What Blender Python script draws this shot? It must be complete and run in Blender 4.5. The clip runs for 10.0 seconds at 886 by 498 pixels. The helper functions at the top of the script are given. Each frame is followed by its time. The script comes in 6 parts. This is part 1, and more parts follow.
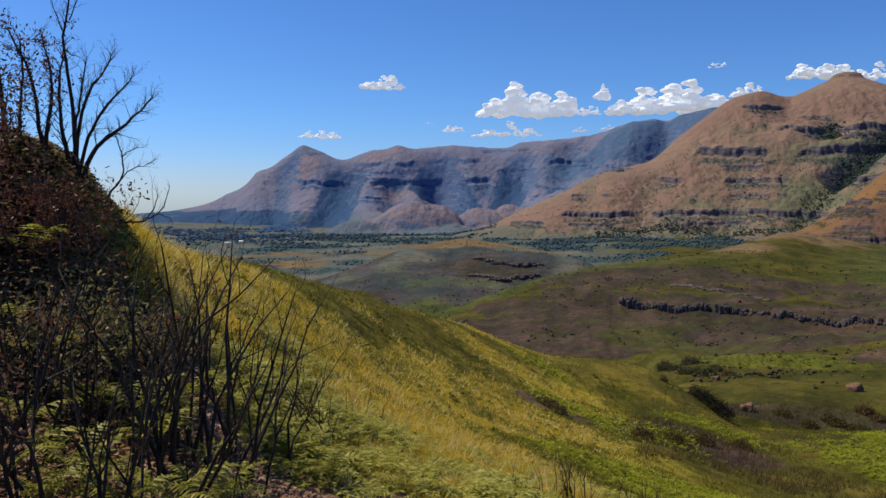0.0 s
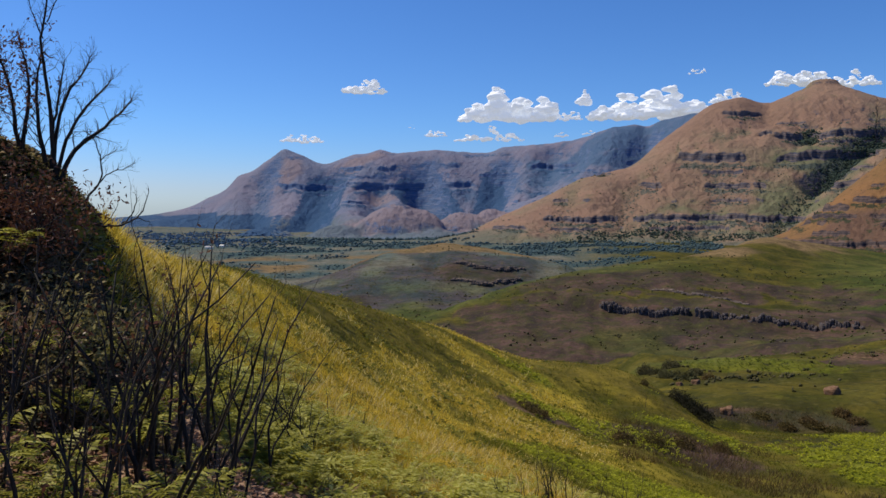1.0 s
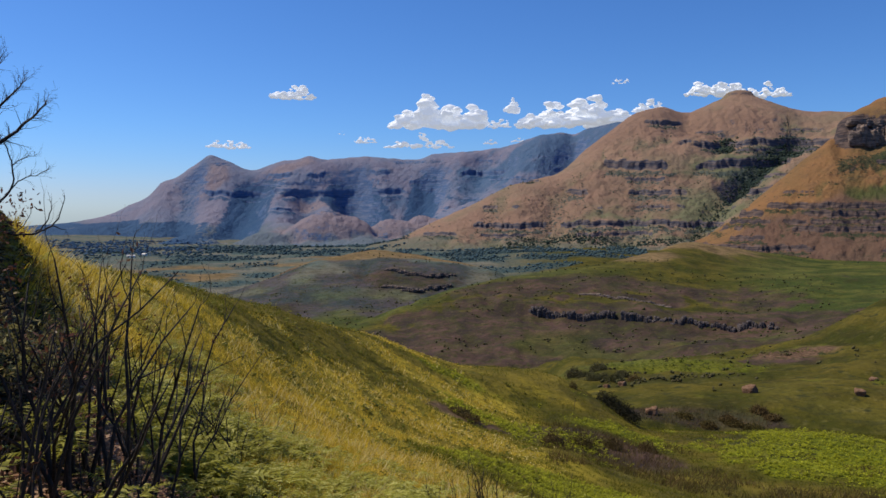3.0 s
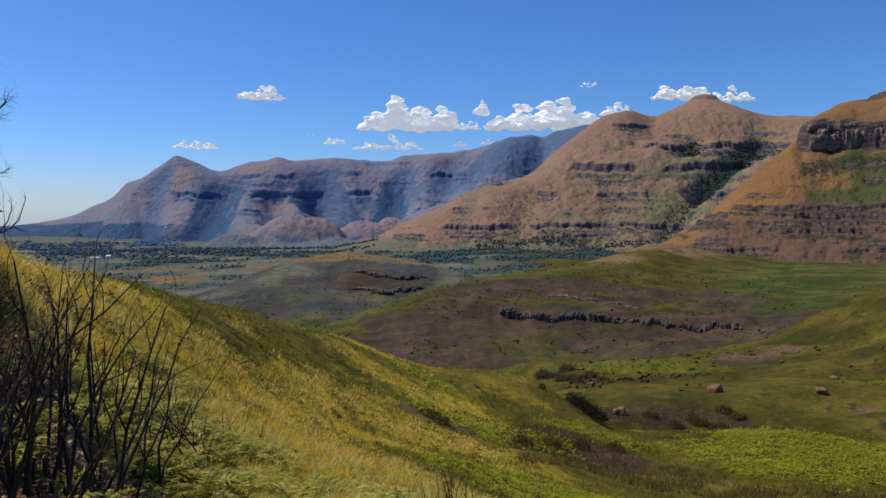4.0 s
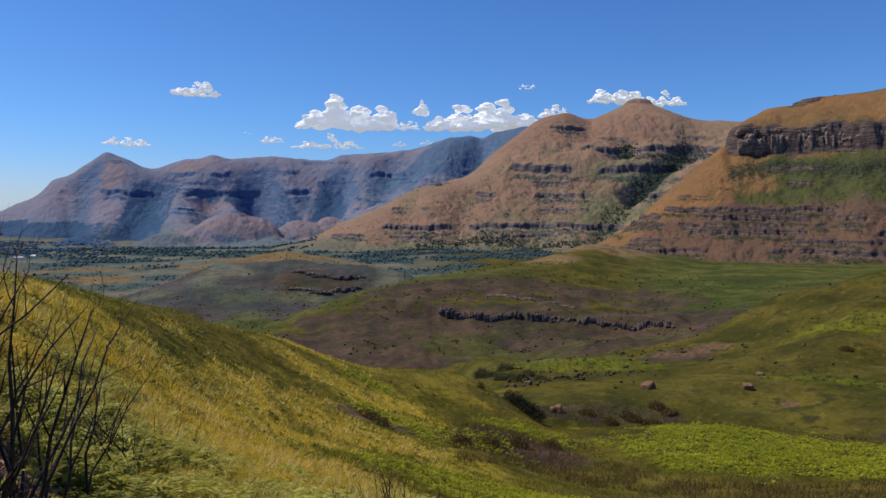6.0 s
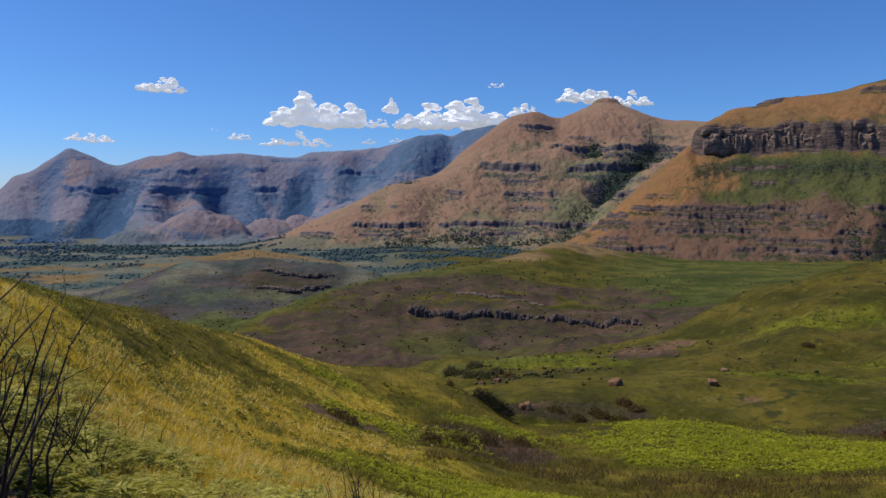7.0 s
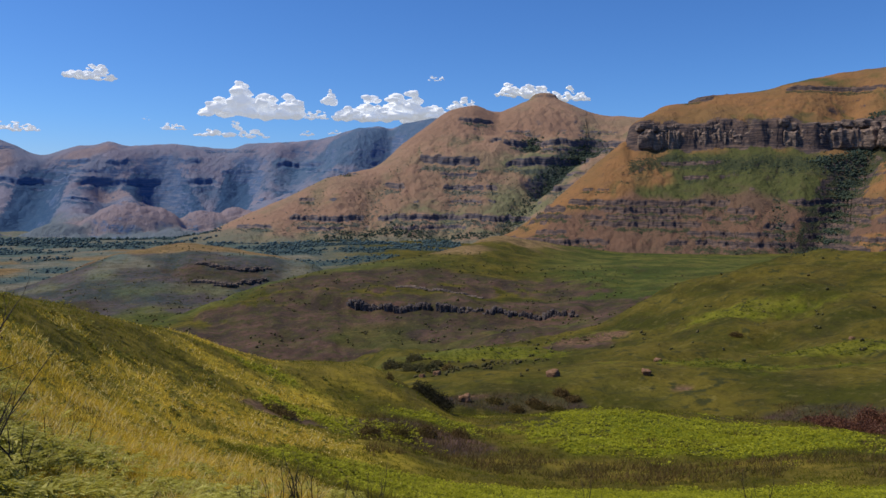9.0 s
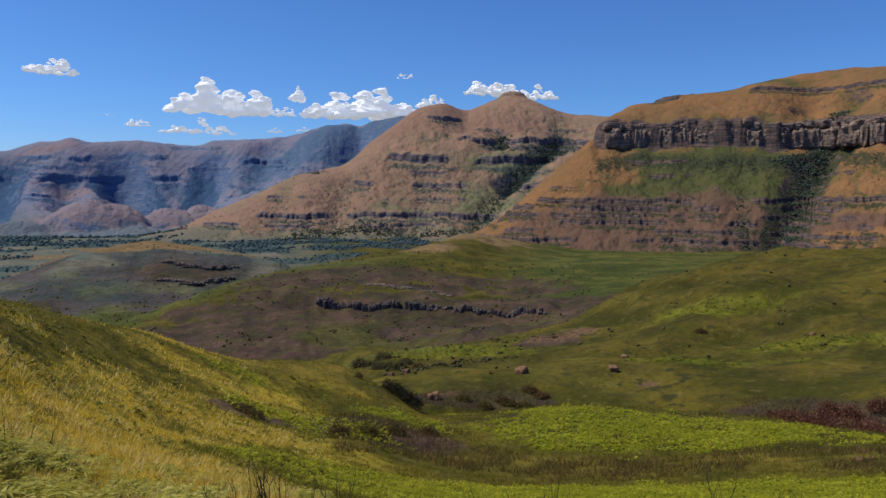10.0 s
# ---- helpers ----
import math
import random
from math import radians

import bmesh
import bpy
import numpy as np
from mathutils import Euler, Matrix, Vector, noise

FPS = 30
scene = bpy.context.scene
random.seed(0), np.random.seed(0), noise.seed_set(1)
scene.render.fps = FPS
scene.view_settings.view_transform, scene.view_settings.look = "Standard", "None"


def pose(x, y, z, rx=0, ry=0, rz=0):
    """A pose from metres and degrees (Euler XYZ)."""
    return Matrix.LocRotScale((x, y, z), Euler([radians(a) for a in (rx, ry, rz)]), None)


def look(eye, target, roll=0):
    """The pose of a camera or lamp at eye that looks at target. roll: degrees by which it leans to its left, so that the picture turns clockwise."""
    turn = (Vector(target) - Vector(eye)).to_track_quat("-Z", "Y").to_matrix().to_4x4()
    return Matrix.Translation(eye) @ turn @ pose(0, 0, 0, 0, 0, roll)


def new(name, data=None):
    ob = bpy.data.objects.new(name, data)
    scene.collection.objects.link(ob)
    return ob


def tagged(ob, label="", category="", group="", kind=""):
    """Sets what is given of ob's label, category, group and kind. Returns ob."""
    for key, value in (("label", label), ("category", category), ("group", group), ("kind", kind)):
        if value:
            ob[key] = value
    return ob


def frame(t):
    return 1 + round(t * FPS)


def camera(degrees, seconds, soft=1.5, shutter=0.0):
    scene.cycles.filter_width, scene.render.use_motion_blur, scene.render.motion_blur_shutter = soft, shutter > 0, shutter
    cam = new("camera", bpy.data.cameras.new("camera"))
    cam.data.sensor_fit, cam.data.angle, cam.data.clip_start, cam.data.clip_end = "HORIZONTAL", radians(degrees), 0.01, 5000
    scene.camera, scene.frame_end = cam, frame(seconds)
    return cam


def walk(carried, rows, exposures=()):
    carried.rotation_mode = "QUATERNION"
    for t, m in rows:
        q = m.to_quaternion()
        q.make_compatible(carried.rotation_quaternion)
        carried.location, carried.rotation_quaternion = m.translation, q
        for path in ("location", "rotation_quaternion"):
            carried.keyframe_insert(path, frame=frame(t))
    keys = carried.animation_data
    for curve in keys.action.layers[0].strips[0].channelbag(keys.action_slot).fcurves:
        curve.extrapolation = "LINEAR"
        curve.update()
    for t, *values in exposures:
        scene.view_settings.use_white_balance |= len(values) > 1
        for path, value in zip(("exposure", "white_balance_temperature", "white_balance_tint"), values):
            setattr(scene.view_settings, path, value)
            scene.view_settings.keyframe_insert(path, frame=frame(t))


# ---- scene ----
cam = camera(60.9, 10.0, soft=1.5)
# seconds, metres to the right, yaw, pitch, roll
TURN = [
    (0.0, 0.000, 0.00, -3.40, -0.00),
    (0.5, 0.004, -0.61, -3.30, 0.00),
    (1.0, 0.007, -1.35, -3.06, -0.11),
    (1.5, 0.011, -2.71, -2.87, 0.01),
    (2.0, 0.014, -4.08, -2.78, -0.08),
    (2.5, 0.018, -5.39, -2.64, -0.01),
    (4.0, 0.028, -8.93, -2.42, -0.04),
    (4.5, 0.032, -10.09, -2.41, -0.14),
    (5.0, 0.035, -11.22, -2.39, -0.21),
    (5.5, 0.038, -12.36, -2.38, -0.27),
    (7.0, 0.049, -15.84, -2.53, -0.43),
    (7.5, 0.052, -16.97, -2.65, -0.50),
    (8.0, 0.056, -18.10, -2.78, -0.58),
    (8.5, 0.060, -19.27, -2.88, -0.66),
    (9.0, 0.063, -20.41, -3.01, -0.64),
    (9.5, 0.067, -21.60, -3.08, -0.65),
    (10.0, 0.070, -22.76, -3.14, -0.71),
]
walk(cam, [(t, pose(x, 0, 0, 90 + p, r, y)) for t, x, y, p, r in TURN])

# ---- world, sun, exposure ----
SUN_BEARING, SUN_HEIGHT = -64.0, 55.0
world = bpy.data.worlds.new("sky")
scene.world = world
world.use_nodes = True
wn, wl = world.node_tree.nodes, world.node_tree.links
sky = wn.new("ShaderNodeTexSky")
sky.sky_type, sky.sun_disc = "NISHITA", False
sky.sun_elevation, sky.sun_rotation = radians(SUN_HEIGHT), radians(SUN_BEARING)
sky.altitude, sky.air_density, sky.dust_density, sky.ozone_density = 1500, 1.0, 1.1, 2.5
tint = wn.new("ShaderNodeHueSaturation")
tint.inputs["Saturation"].default_value = 1.14
wl.new(sky.outputs[0], tint.inputs["Color"])
cool = wn.new("ShaderNodeMix")
cool.data_type, cool.blend_type = "RGBA", "MULTIPLY"
cool.inputs[0].default_value = 1.0
wl.new(tint.outputs[0], cool.inputs[6])
hsv = wn.new("ShaderNodeSeparateColor")
hsv.mode = "HSV"
wl.new(sky.outputs[0], hsv.inputs[0])
depth = wn.new("ShaderNodeMapRange")
depth.inputs[1].default_value, depth.inputs[2].default_value = 0.12, 0.5
wl.new(hsv.outputs[1], depth.inputs[0])
blue = wn.new("ShaderNodeMix")
blue.data_type = "RGBA"
blue.inputs[6].default_value, blue.inputs[7].default_value = (0.80, 0.93, 1.30, 1), (0.69, 1.01, 1.45, 1)
wl.new(depth.outputs[0], blue.inputs[0])
wl.new(blue.outputs[2], cool.inputs[7])
wl.new(cool.outputs[2], wn["Background"].inputs["Color"])
wn["Background"].inputs["Strength"].default_value = 0.090
sun = new("sun", bpy.data.lights.new("sun", "SUN"))
sun.data.energy, sun.data.angle, sun.data.color = 4.2, radians(0.5), (1.0, 0.90, 0.72)
b, e = radians(SUN_BEARING), radians(SUN_HEIGHT)
SUN_WAY = Vector((math.sin(b) * math.cos(e), math.cos(b) * math.cos(e), math.sin(e)))
sun.matrix_world = look(SUN_WAY * 50, (0, 0, 0))
scene.view_settings.exposure = 0.0


# ---- arithmetic for the land ----
WAYS = np.arange(3600) * (math.pi / 1800)
WAY_X, WAY_Y = np.cos(WAYS), np.sin(WAYS)


def grain(x, y, seed):
    """Gradient noise on arrays, about -0.7 to 0.7."""
    xi, yi = np.floor(x).astype(np.int64), np.floor(y).astype(np.int64)
    xf, yf = x - xi, y - yi
    u, v = xf * xf * xf * (xf * (xf * 6 - 15) + 10), yf * yf * yf * (yf * (yf * 6 - 15) + 10)

    def corner(i, j):
        h = ((xi + i) * 374761393 + (yi + j) * 668265263 + seed * 974634777) & 0xFFFFFFFF
        h = ((h ^ (h >> 13)) * 1274126177) & 0xFFFFFFFF
        a = (h ^ (h >> 16)) % 3600
        return WAY_X[a] * (xf - i) + WAY_Y[a] * (yf - j)

    a, c = corner(0, 0), corner(0, 1)
    top, low = a + u * (corner(1, 0) - a), c + u * (corner(1, 1) - c)
    return top + v * (low - top)


def fbm(x, y, size, octaves=4, seed=0, ridged=False):
    total, amp, f = np.zeros_like(x), 1.0, 1.0 / size
    for o in range(octaves):
        n = grain(x * f + 17.3 * o, y * f - 9.1 * o, seed + o)
        total += amp * ((0.35 - np.abs(n)) if ridged else n)
        amp, f = amp * 0.5, f * 2.03
    return total


def smooth(a, b, x):
    t = np.clip((x - a) / (b - a), 0, 1)
    return t * t * (3 - 2 * t)


JOINED = {"crest", "skyline", "edge", "foot", "band", "behind", "back", "far", "floor", "top"}


class Relief:
    """A smooth surface through the crest, foot and gully lines of a landform: rows of bearing, distance, height."""

    def __init__(self, lines, reach=0.05):
        rows = []
        for key, line in lines.items():
            rows.append(line[0])
            for a, c in zip(line, line[1:]):
                n = max(1, round(abs(c[0] - a[0]) / 1.3)) if key.split("_")[-1] in JOINED else 1
                rows += [tuple(u + (v - u) * i / n for u, v in zip(a, c)) for i in range(1, n + 1)]
        p = np.array(rows, float)
        self.c2, self.k = reach * reach, self.place(p[:, 0], p[:, 1])
        s = p[:, 2] / (p[:, 1] + 3)
        n = len(p)
        m = np.zeros((n + 1, n + 1))
        m[:n, :n] = self.kernel(self.k) - np.eye(n) * 0.002
        m[:n, n], m[n, :n] = 1, 1
        self.low, self.high = p[:, 2].min() - 3, p[:, 2].max() + 3
        self.w = np.linalg.solve(m, np.concatenate([s, [0]]))

    def place(self, bearing, r):
        a = np.radians(bearing)
        return np.stack([1.6 * np.sin(a), 1.6 * np.cos(a), 0.55 * np.log(r + 3)], -1)

    def kernel(self, q):
        d2 = sum((q[:, None, i] - self.k[None, :, i]) ** 2 for i in range(3))
        return np.sqrt(d2 + self.c2)

    def __call__(self, bearing, r):
        flat_b, flat_r = np.ravel(bearing), np.ravel(r)
        out = np.empty(len(flat_r))
        for i in range(0, len(out), 40000):
            q = self.place(flat_b[i:i + 40000], flat_r[i:i + 40000])
            out[i:i + 40000] = self.kernel(q) @ self.w[:-1] + self.w[-1]
        return np.clip(out * (flat_r + 3), self.low, self.high).reshape(np.shape(r))


def ledges(z, bands):
    """Steps in a height: rows of middle and height of each cliff."""
    xs, ys = [-1000.0], [-1000.0]
    for m, c in sorted(bands):
        xs += [m - 1.1 * c, m - 0.10 * c, m + 0.10 * c, m + 1.1 * c]
        ys += [m - 1.1 * c, m - 0.5 * c, m + 0.5 * c, m + 1.1 * c]
    return np.interp(z, xs + [2000.0], ys + [2000.0])


def sheet(name, x, y, z, material, marks=None):
    """A mesh from a grid of places, with named land-cover shares on its points."""
    rows, cols = x.shape
    me = bpy.data.meshes.new(name)
    me.vertices.add(rows * cols)
    me.vertices.foreach_set("co", np.stack([x, y, z], -1).astype(np.float32).ravel())
    i = np.arange(rows * cols).reshape(rows, cols)
    quads = np.stack([i[:-1, :-1], i[:-1, 1:], i[1:, 1:], i[1:, :-1]], -1).reshape(-1, 4)
    me.loops.add(quads.size)
    me.loops.foreach_set("vertex_index", quads.ravel().astype(np.int32))
    me.polygons.add(len(quads))
    me.polygons.foreach_set("loop_start", np.arange(0, quads.size, 4, dtype=np.int32))
    me.polygons.foreach_set("use_smooth", np.ones(len(quads), bool))
    me.update(calc_edges=True)
    for key, value in (marks or {}).items():
        me.attributes.new(key, "FLOAT", "POINT").data.foreach_set("value", value.astype(np.float32).ravel())
    me.materials.append(material)
    return new(name, me)


# ---- materials ----
def nodes_of(name):
    m = bpy.data.materials.new(name)
    m.use_nodes = True
    return m, m.node_tree.nodes, m.node_tree.links, m.node_tree.nodes["Principled BSDF"]


class Mat:
    """Short writing for node materials."""

    def __init__(self, name, rough=0.95, spec=0.04):
        self.m, self.n, self.l, self.p = nodes_of(name)
        self.p.inputs["Roughness"].default_value = rough
        self.p.inputs["Specular IOR Level"].default_value = spec
        self.geo = self.n.new("ShaderNodeNewGeometry")

    def link(self, a, b):
        if isinstance(a, (int, float)):
            b.default_value = a
        elif isinstance(a, tuple):
            b.default_value = (*a, 1)
        else:
            self.l.new(a, b)

    def noise(self, size, detail=4.0, rough=0.6, flat=1.0, where=None):
        t = self.n.new("ShaderNodeTexNoise")
        t.inputs["Scale"].default_value, t.inputs["Detail"].default_value, t.inputs["Roughness"].default_value = 1.0, detail, rough
        mp = self.n.new("ShaderNodeMapping")
        mp.inputs["Scale"].default_value = (1 / size, 1 / size, flat / size)
        self.l.new(where or self.geo.outputs["Position"], mp.inputs["Vector"])
        self.l.new(mp.outputs[0], t.inputs["Vector"])
        return t.outputs["Fac"]

    def ramp(self, x, a, b_):
        t = self.n.new("ShaderNodeMapRange")
        t.interpolation_type = "SMOOTHSTEP"
        self.l.new(x, t.inputs[0])
        t.inputs[1].default_value, t.inputs[2].default_value = a, b_
        return t.outputs[0]

    def math(self, op, a, b_=0.0, c=0.0):
        t = self.n.new("ShaderNodeMath")
        t.operation = op
        for v, s in zip((a, b_, c), t.inputs):
            self.link(v, s)
        return t.outputs[0]

    def mix(self, f, a, b_, blend="MIX"):
        t = self.n.new("ShaderNodeMix")
        t.data_type, t.blend_type = "RGBA", blend
        self.link(f, t.inputs[0])
        self.link(a, t.inputs[6])
        self.link(b_, t.inputs[7])
        return t.outputs[2]

    def attr(self, name):
        t = self.n.new("ShaderNodeAttribute")
        t.attribute_name = name
        return t.outputs["Fac"]

    def steep(self):
        s = self.n.new("ShaderNodeSeparateXYZ")
        self.l.new(self.geo.outputs["Normal"], s.inputs[0])
        return s.outputs[2]

    def height(self):
        s = self.n.new("ShaderNodeSeparateXYZ")
        self.l.new(self.geo.outputs["Position"], s.inputs[0])
        return s.outputs[2]

    def bump(self, h, depth, strength=1.0):
        t = self.n.new("ShaderNodeBump")
        t.inputs["Strength"].default_value, t.inputs["Distance"].default_value = strength, depth
        self.l.new(h, t.inputs["Height"])
        self.l.new(t.outputs[0], self.p.inputs["Normal"])

    def colour(self, c):
        self.link(c, self.p.inputs["Base Color"])
        return self.m


def mountain_material(name, grass, pale, green, rock, rock_light, soil, brown, scrub, low, size):
    """Dry grass, green hollows, bedded sandstone, scrub below the cliffs and a greener foot."""
    m = Mat(name)
    broad, fine, mid = m.noise(size * 6, 5, 0.6), m.noise(size * 0.22, 6, 0.7), m.noise(size * 1.2, 6, 0.7)
    tuft = m.noise(size * 0.13, 4, 0.7)
    c = m.mix(m.ramp(broad, 0.4, 0.62), grass, pale)
    c = m.mix(m.attr("low"), c, low)
    c = m.mix(m.attr("green"), c, green)
    c = m.mix(m.math("MULTIPLY", m.ramp(m.math("ADD", m.attr("hollow"), m.math("MULTIPLY", m.math("SUBTRACT", mid, 0.5), 1.4)), 0.4, 1.0), 0.55), c, green)
    c = m.mix(m.math("MULTIPLY", m.attr("brown"), 0.85), c, brown)
    c = m.mix(m.math("MULTIPLY", m.ramp(mid, 0.5, 0.72), 0.45), c, soil)
    c = m.mix(m.math("MULTIPLY", m.ramp(fine, 0.5, 0.68), 0.3), c, m.mix(0.5, c, pale))
    # tussocks, low shrubs and loose stones
    c = m.mix(m.math("MULTIPLY", m.math("MULTIPLY", m.ramp(tuft, 0.54, 0.64), m.ramp(mid, 0.36, 0.6)), 0.6), c, m.mix(0.5, soil, scrub))
    c = m.mix(m.math("MULTIPLY", m.ramp(m.noise(size * 0.1, 3, 0.7), 0.63, 0.7), 0.5), c, rock_light)
    # scrub crowding below the cliffs and in the hollows
    bushy = m.math("ADD", m.attr("thick"), m.math("MULTIPLY", m.math("SUBTRACT", m.noise(size * 0.45, 6, 0.75), 0.5), 2.2))
    c = m.mix(m.math("MULTIPLY", m.ramp(bushy, 0.45, 0.75), 0.9), c, m.mix(m.ramp(tuft, 0.4, 0.62), scrub, m.mix(0.4, scrub, green)))
    # bedding of the sandstone, and its weathering
    bed = m.noise(size * 1.6, 4, 0.6, flat=12.0)
    stone = m.mix(m.ramp(bed, 0.38, 0.66), rock, rock_light)
    stone = m.mix(m.math("MULTIPLY", m.ramp(fine, 0.5, 0.75), 0.5), stone, soil)
    edge = m.math("ADD", m.steep(), m.math("MULTIPLY", m.math("SUBTRACT", fine, 0.5), 0.35))
    c = m.mix(m.ramp(edge, 0.70, 0.54), c, stone)
    out = m.ramp(m.math("ADD", m.attr("ledge"), m.math("MULTIPLY", m.math("SUBTRACT", m.noise(size * 0.5, 6, 0.75), 0.5), 1.8)), 0.5, 0.75)
    c = m.mix(out, c, stone)
    m.bump(m.math("ADD", fine, m.math("MULTIPLY", mid, 2.0)), size * 0.25, 0.7)
    return m.colour(c)


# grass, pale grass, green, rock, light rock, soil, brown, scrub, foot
# far range: blue haze mixed into every colour, blue shade into green and scrub
MOUNTAIN_FAR = mountain_material("hazed_far_slope", (0.225, 0.208, 0.265), (0.175, 0.195, 0.27), (0.085, 0.14, 0.23), (0.075, 0.135, 0.26), (0.16, 0.195, 0.29), (0.17, 0.185, 0.255), (0.27, 0.21, 0.22), (0.03, 0.078, 0.165), (0.135, 0.165, 0.19), 46)
# haze is put into the middle mountain's colours: paler and bluer
MOUNTAIN_MID = mountain_material("hazed_middle_slope", (0.30, 0.19, 0.132), (0.25, 0.18, 0.12), (0.16, 0.16, 0.09), (0.07, 0.075, 0.10), (0.20, 0.155, 0.14), (0.16, 0.105, 0.082), (0.27, 0.165, 0.118), (0.058, 0.08, 0.08), (0.15, 0.15, 0.11), 26)
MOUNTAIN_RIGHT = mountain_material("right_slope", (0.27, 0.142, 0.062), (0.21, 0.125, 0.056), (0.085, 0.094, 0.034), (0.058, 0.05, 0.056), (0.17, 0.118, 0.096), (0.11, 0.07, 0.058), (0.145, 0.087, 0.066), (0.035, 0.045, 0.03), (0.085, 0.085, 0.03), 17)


def ground_material():
    m = Mat("grassland")
    metre, patch, field, wide = m.noise(0.9, 5, 0.7), m.noise(7, 4), m.noise(28, 5, 0.65), m.noise(110, 5, 0.65)
    grass = m.mix(m.ramp(patch, 0.38, 0.66), (0.24, 0.19, 0.024), (0.42, 0.31, 0.036))
    grass = m.mix(m.math("MULTIPLY", m.ramp(metre, 0.46, 0.68), 0.7), grass, (0.075, 0.068, 0.012))
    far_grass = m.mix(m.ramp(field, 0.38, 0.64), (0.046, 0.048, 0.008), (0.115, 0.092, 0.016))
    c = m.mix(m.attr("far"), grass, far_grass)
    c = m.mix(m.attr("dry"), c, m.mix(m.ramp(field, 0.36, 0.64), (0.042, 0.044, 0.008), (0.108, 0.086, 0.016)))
    # lush, valley and heath carry blue distance haze in their colours
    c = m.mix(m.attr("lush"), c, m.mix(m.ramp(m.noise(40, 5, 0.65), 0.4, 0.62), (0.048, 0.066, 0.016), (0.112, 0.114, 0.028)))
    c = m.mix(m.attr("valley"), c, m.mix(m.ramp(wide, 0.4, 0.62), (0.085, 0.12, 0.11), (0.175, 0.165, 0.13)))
    c = m.mix(m.attr("heath"), c, m.mix(m.ramp(m.noise(45, 6, 0.7), 0.42, 0.6), (0.045, 0.058, 0.06), (0.085, 0.072, 0.08)))
    c = m.mix(m.attr("tan"), c, m.mix(m.ramp(field, 0.38, 0.64), (0.165, 0.112, 0.054), (0.265, 0.175, 0.084)))
    c = m.mix(m.attr("rank"), c, m.mix(m.ramp(patch, 0.35, 0.68), (0.10, 0.082, 0.014), (0.19, 0.145, 0.024)))
    c = m.mix(m.attr("bracken"), c, m.mix(m.ramp(patch, 0.35, 0.68), (0.12, 0.14, 0.010), (0.20, 0.215, 0.018)))
    c = m.mix(m.attr("burnt"), c, m.mix(m.ramp(field, 0.38, 0.66), (0.042, 0.031, 0.029), (0.112, 0.064, 0.055)))
    near_heath = m.mix(m.ramp(m.noise(3.0, 5, 0.7), 0.4, 0.62), (0.10, 0.062, 0.036), (0.19, 0.118, 0.068))
    c = m.mix(m.math("MULTIPLY", m.attr("burnt"), m.math("SUBTRACT", 1.0, m.attr("far"))), c, near_heath)
    streak = m.math("MULTIPLY", m.ramp(m.noise(16, 6, 0.75), 0.46, 0.58), m.attr("burnt"))
    c = m.mix(m.math("MULTIPLY", streak, 0.6), c, (0.06, 0.062, 0.02))
    c = m.mix(m.attr("bare"), c, m.mix(m.ramp(metre, 0.4, 0.65), (0.09, 0.055, 0.035), (0.2, 0.12, 0.075)))
    c = m.mix(m.math("MULTIPLY", m.ramp(m.noise(2.6, 5, 0.7), 0.54, 0.74), 0.5), c, (0.05, 0.05, 0.018))
    mottle = m.math("MULTIPLY", m.ramp(m.noise(9, 6, 0.75), 0.46, 0.62), m.attr("far"))
    c = m.mix(m.math("MULTIPLY", mottle, 0.55), c, m.mix(0.5, c, (0.03, 0.028, 0.008)))
    # terracettes and thin beds following the slope
    beds = m.math("MULTIPLY", m.ramp(m.noise(26, 5, 0.65, flat=9.0), 0.5, 0.62), m.attr("far"))
    c = m.mix(m.math("MULTIPLY", beds, 0.5), c, m.mix(0.55, c, (0.035, 0.026, 0.014)))
    rims = m.math("MULTIPLY", m.ramp(m.noise(34, 4, 0.6, flat=11.0), 0.56, 0.66), m.attr("far"))
    c = m.mix(m.math("MULTIPLY", m.math("MULTIPLY", rims, 0.35), m.math("SUBTRACT", 1.0, m.attr("burnt"))), c, m.mix(0.5, c, (0.17, 0.15, 0.03)))
    # grass, stones and small bushes a metre or two wide
    fleck, pale = m.noise(1.5, 4, 0.7), m.noise(2.4, 4, 0.7)
    c = m.mix(m.math("MULTIPLY", m.math("MULTIPLY", m.ramp(fleck, 0.52, 0.62), m.attr("far")), 0.55), c, m.mix(0.65, c, (0.02, 0.022, 0.008)))
    c = m.mix(m.math("MULTIPLY", m.math("MULTIPLY", m.ramp(pale, 0.56, 0.66), m.attr("far")), 0.4), c, m.mix(0.5, c, (0.24, 0.20, 0.07)))
    # woodland floor, with blue haze in its colour too
    c = m.mix(m.math("MULTIPLY", m.attr("wooded"), m.ramp(m.noise(9, 5, 0.7), 0.3, 0.55)), c, (0.04, 0.07, 0.075))
    # tussocks and low bushes of the farther slopes
    dots = m.math("MULTIPLY", m.ramp(m.noise(4.5, 3, 0.65), 0.56, 0.66), m.attr("far"))
    c = m.mix(m.math("MULTIPLY", dots, m.ramp(field, 0.35, 0.6)), c, (0.04, 0.042, 0.015))
    m.bump(m.math("ADD", m.math("ADD", metre, m.math("MULTIPLY", patch, 3.0)), m.math("MULTIPLY", field, 9.0)), 0.3, 0.8)
    return m.colour(c)


GROUND = ground_material()

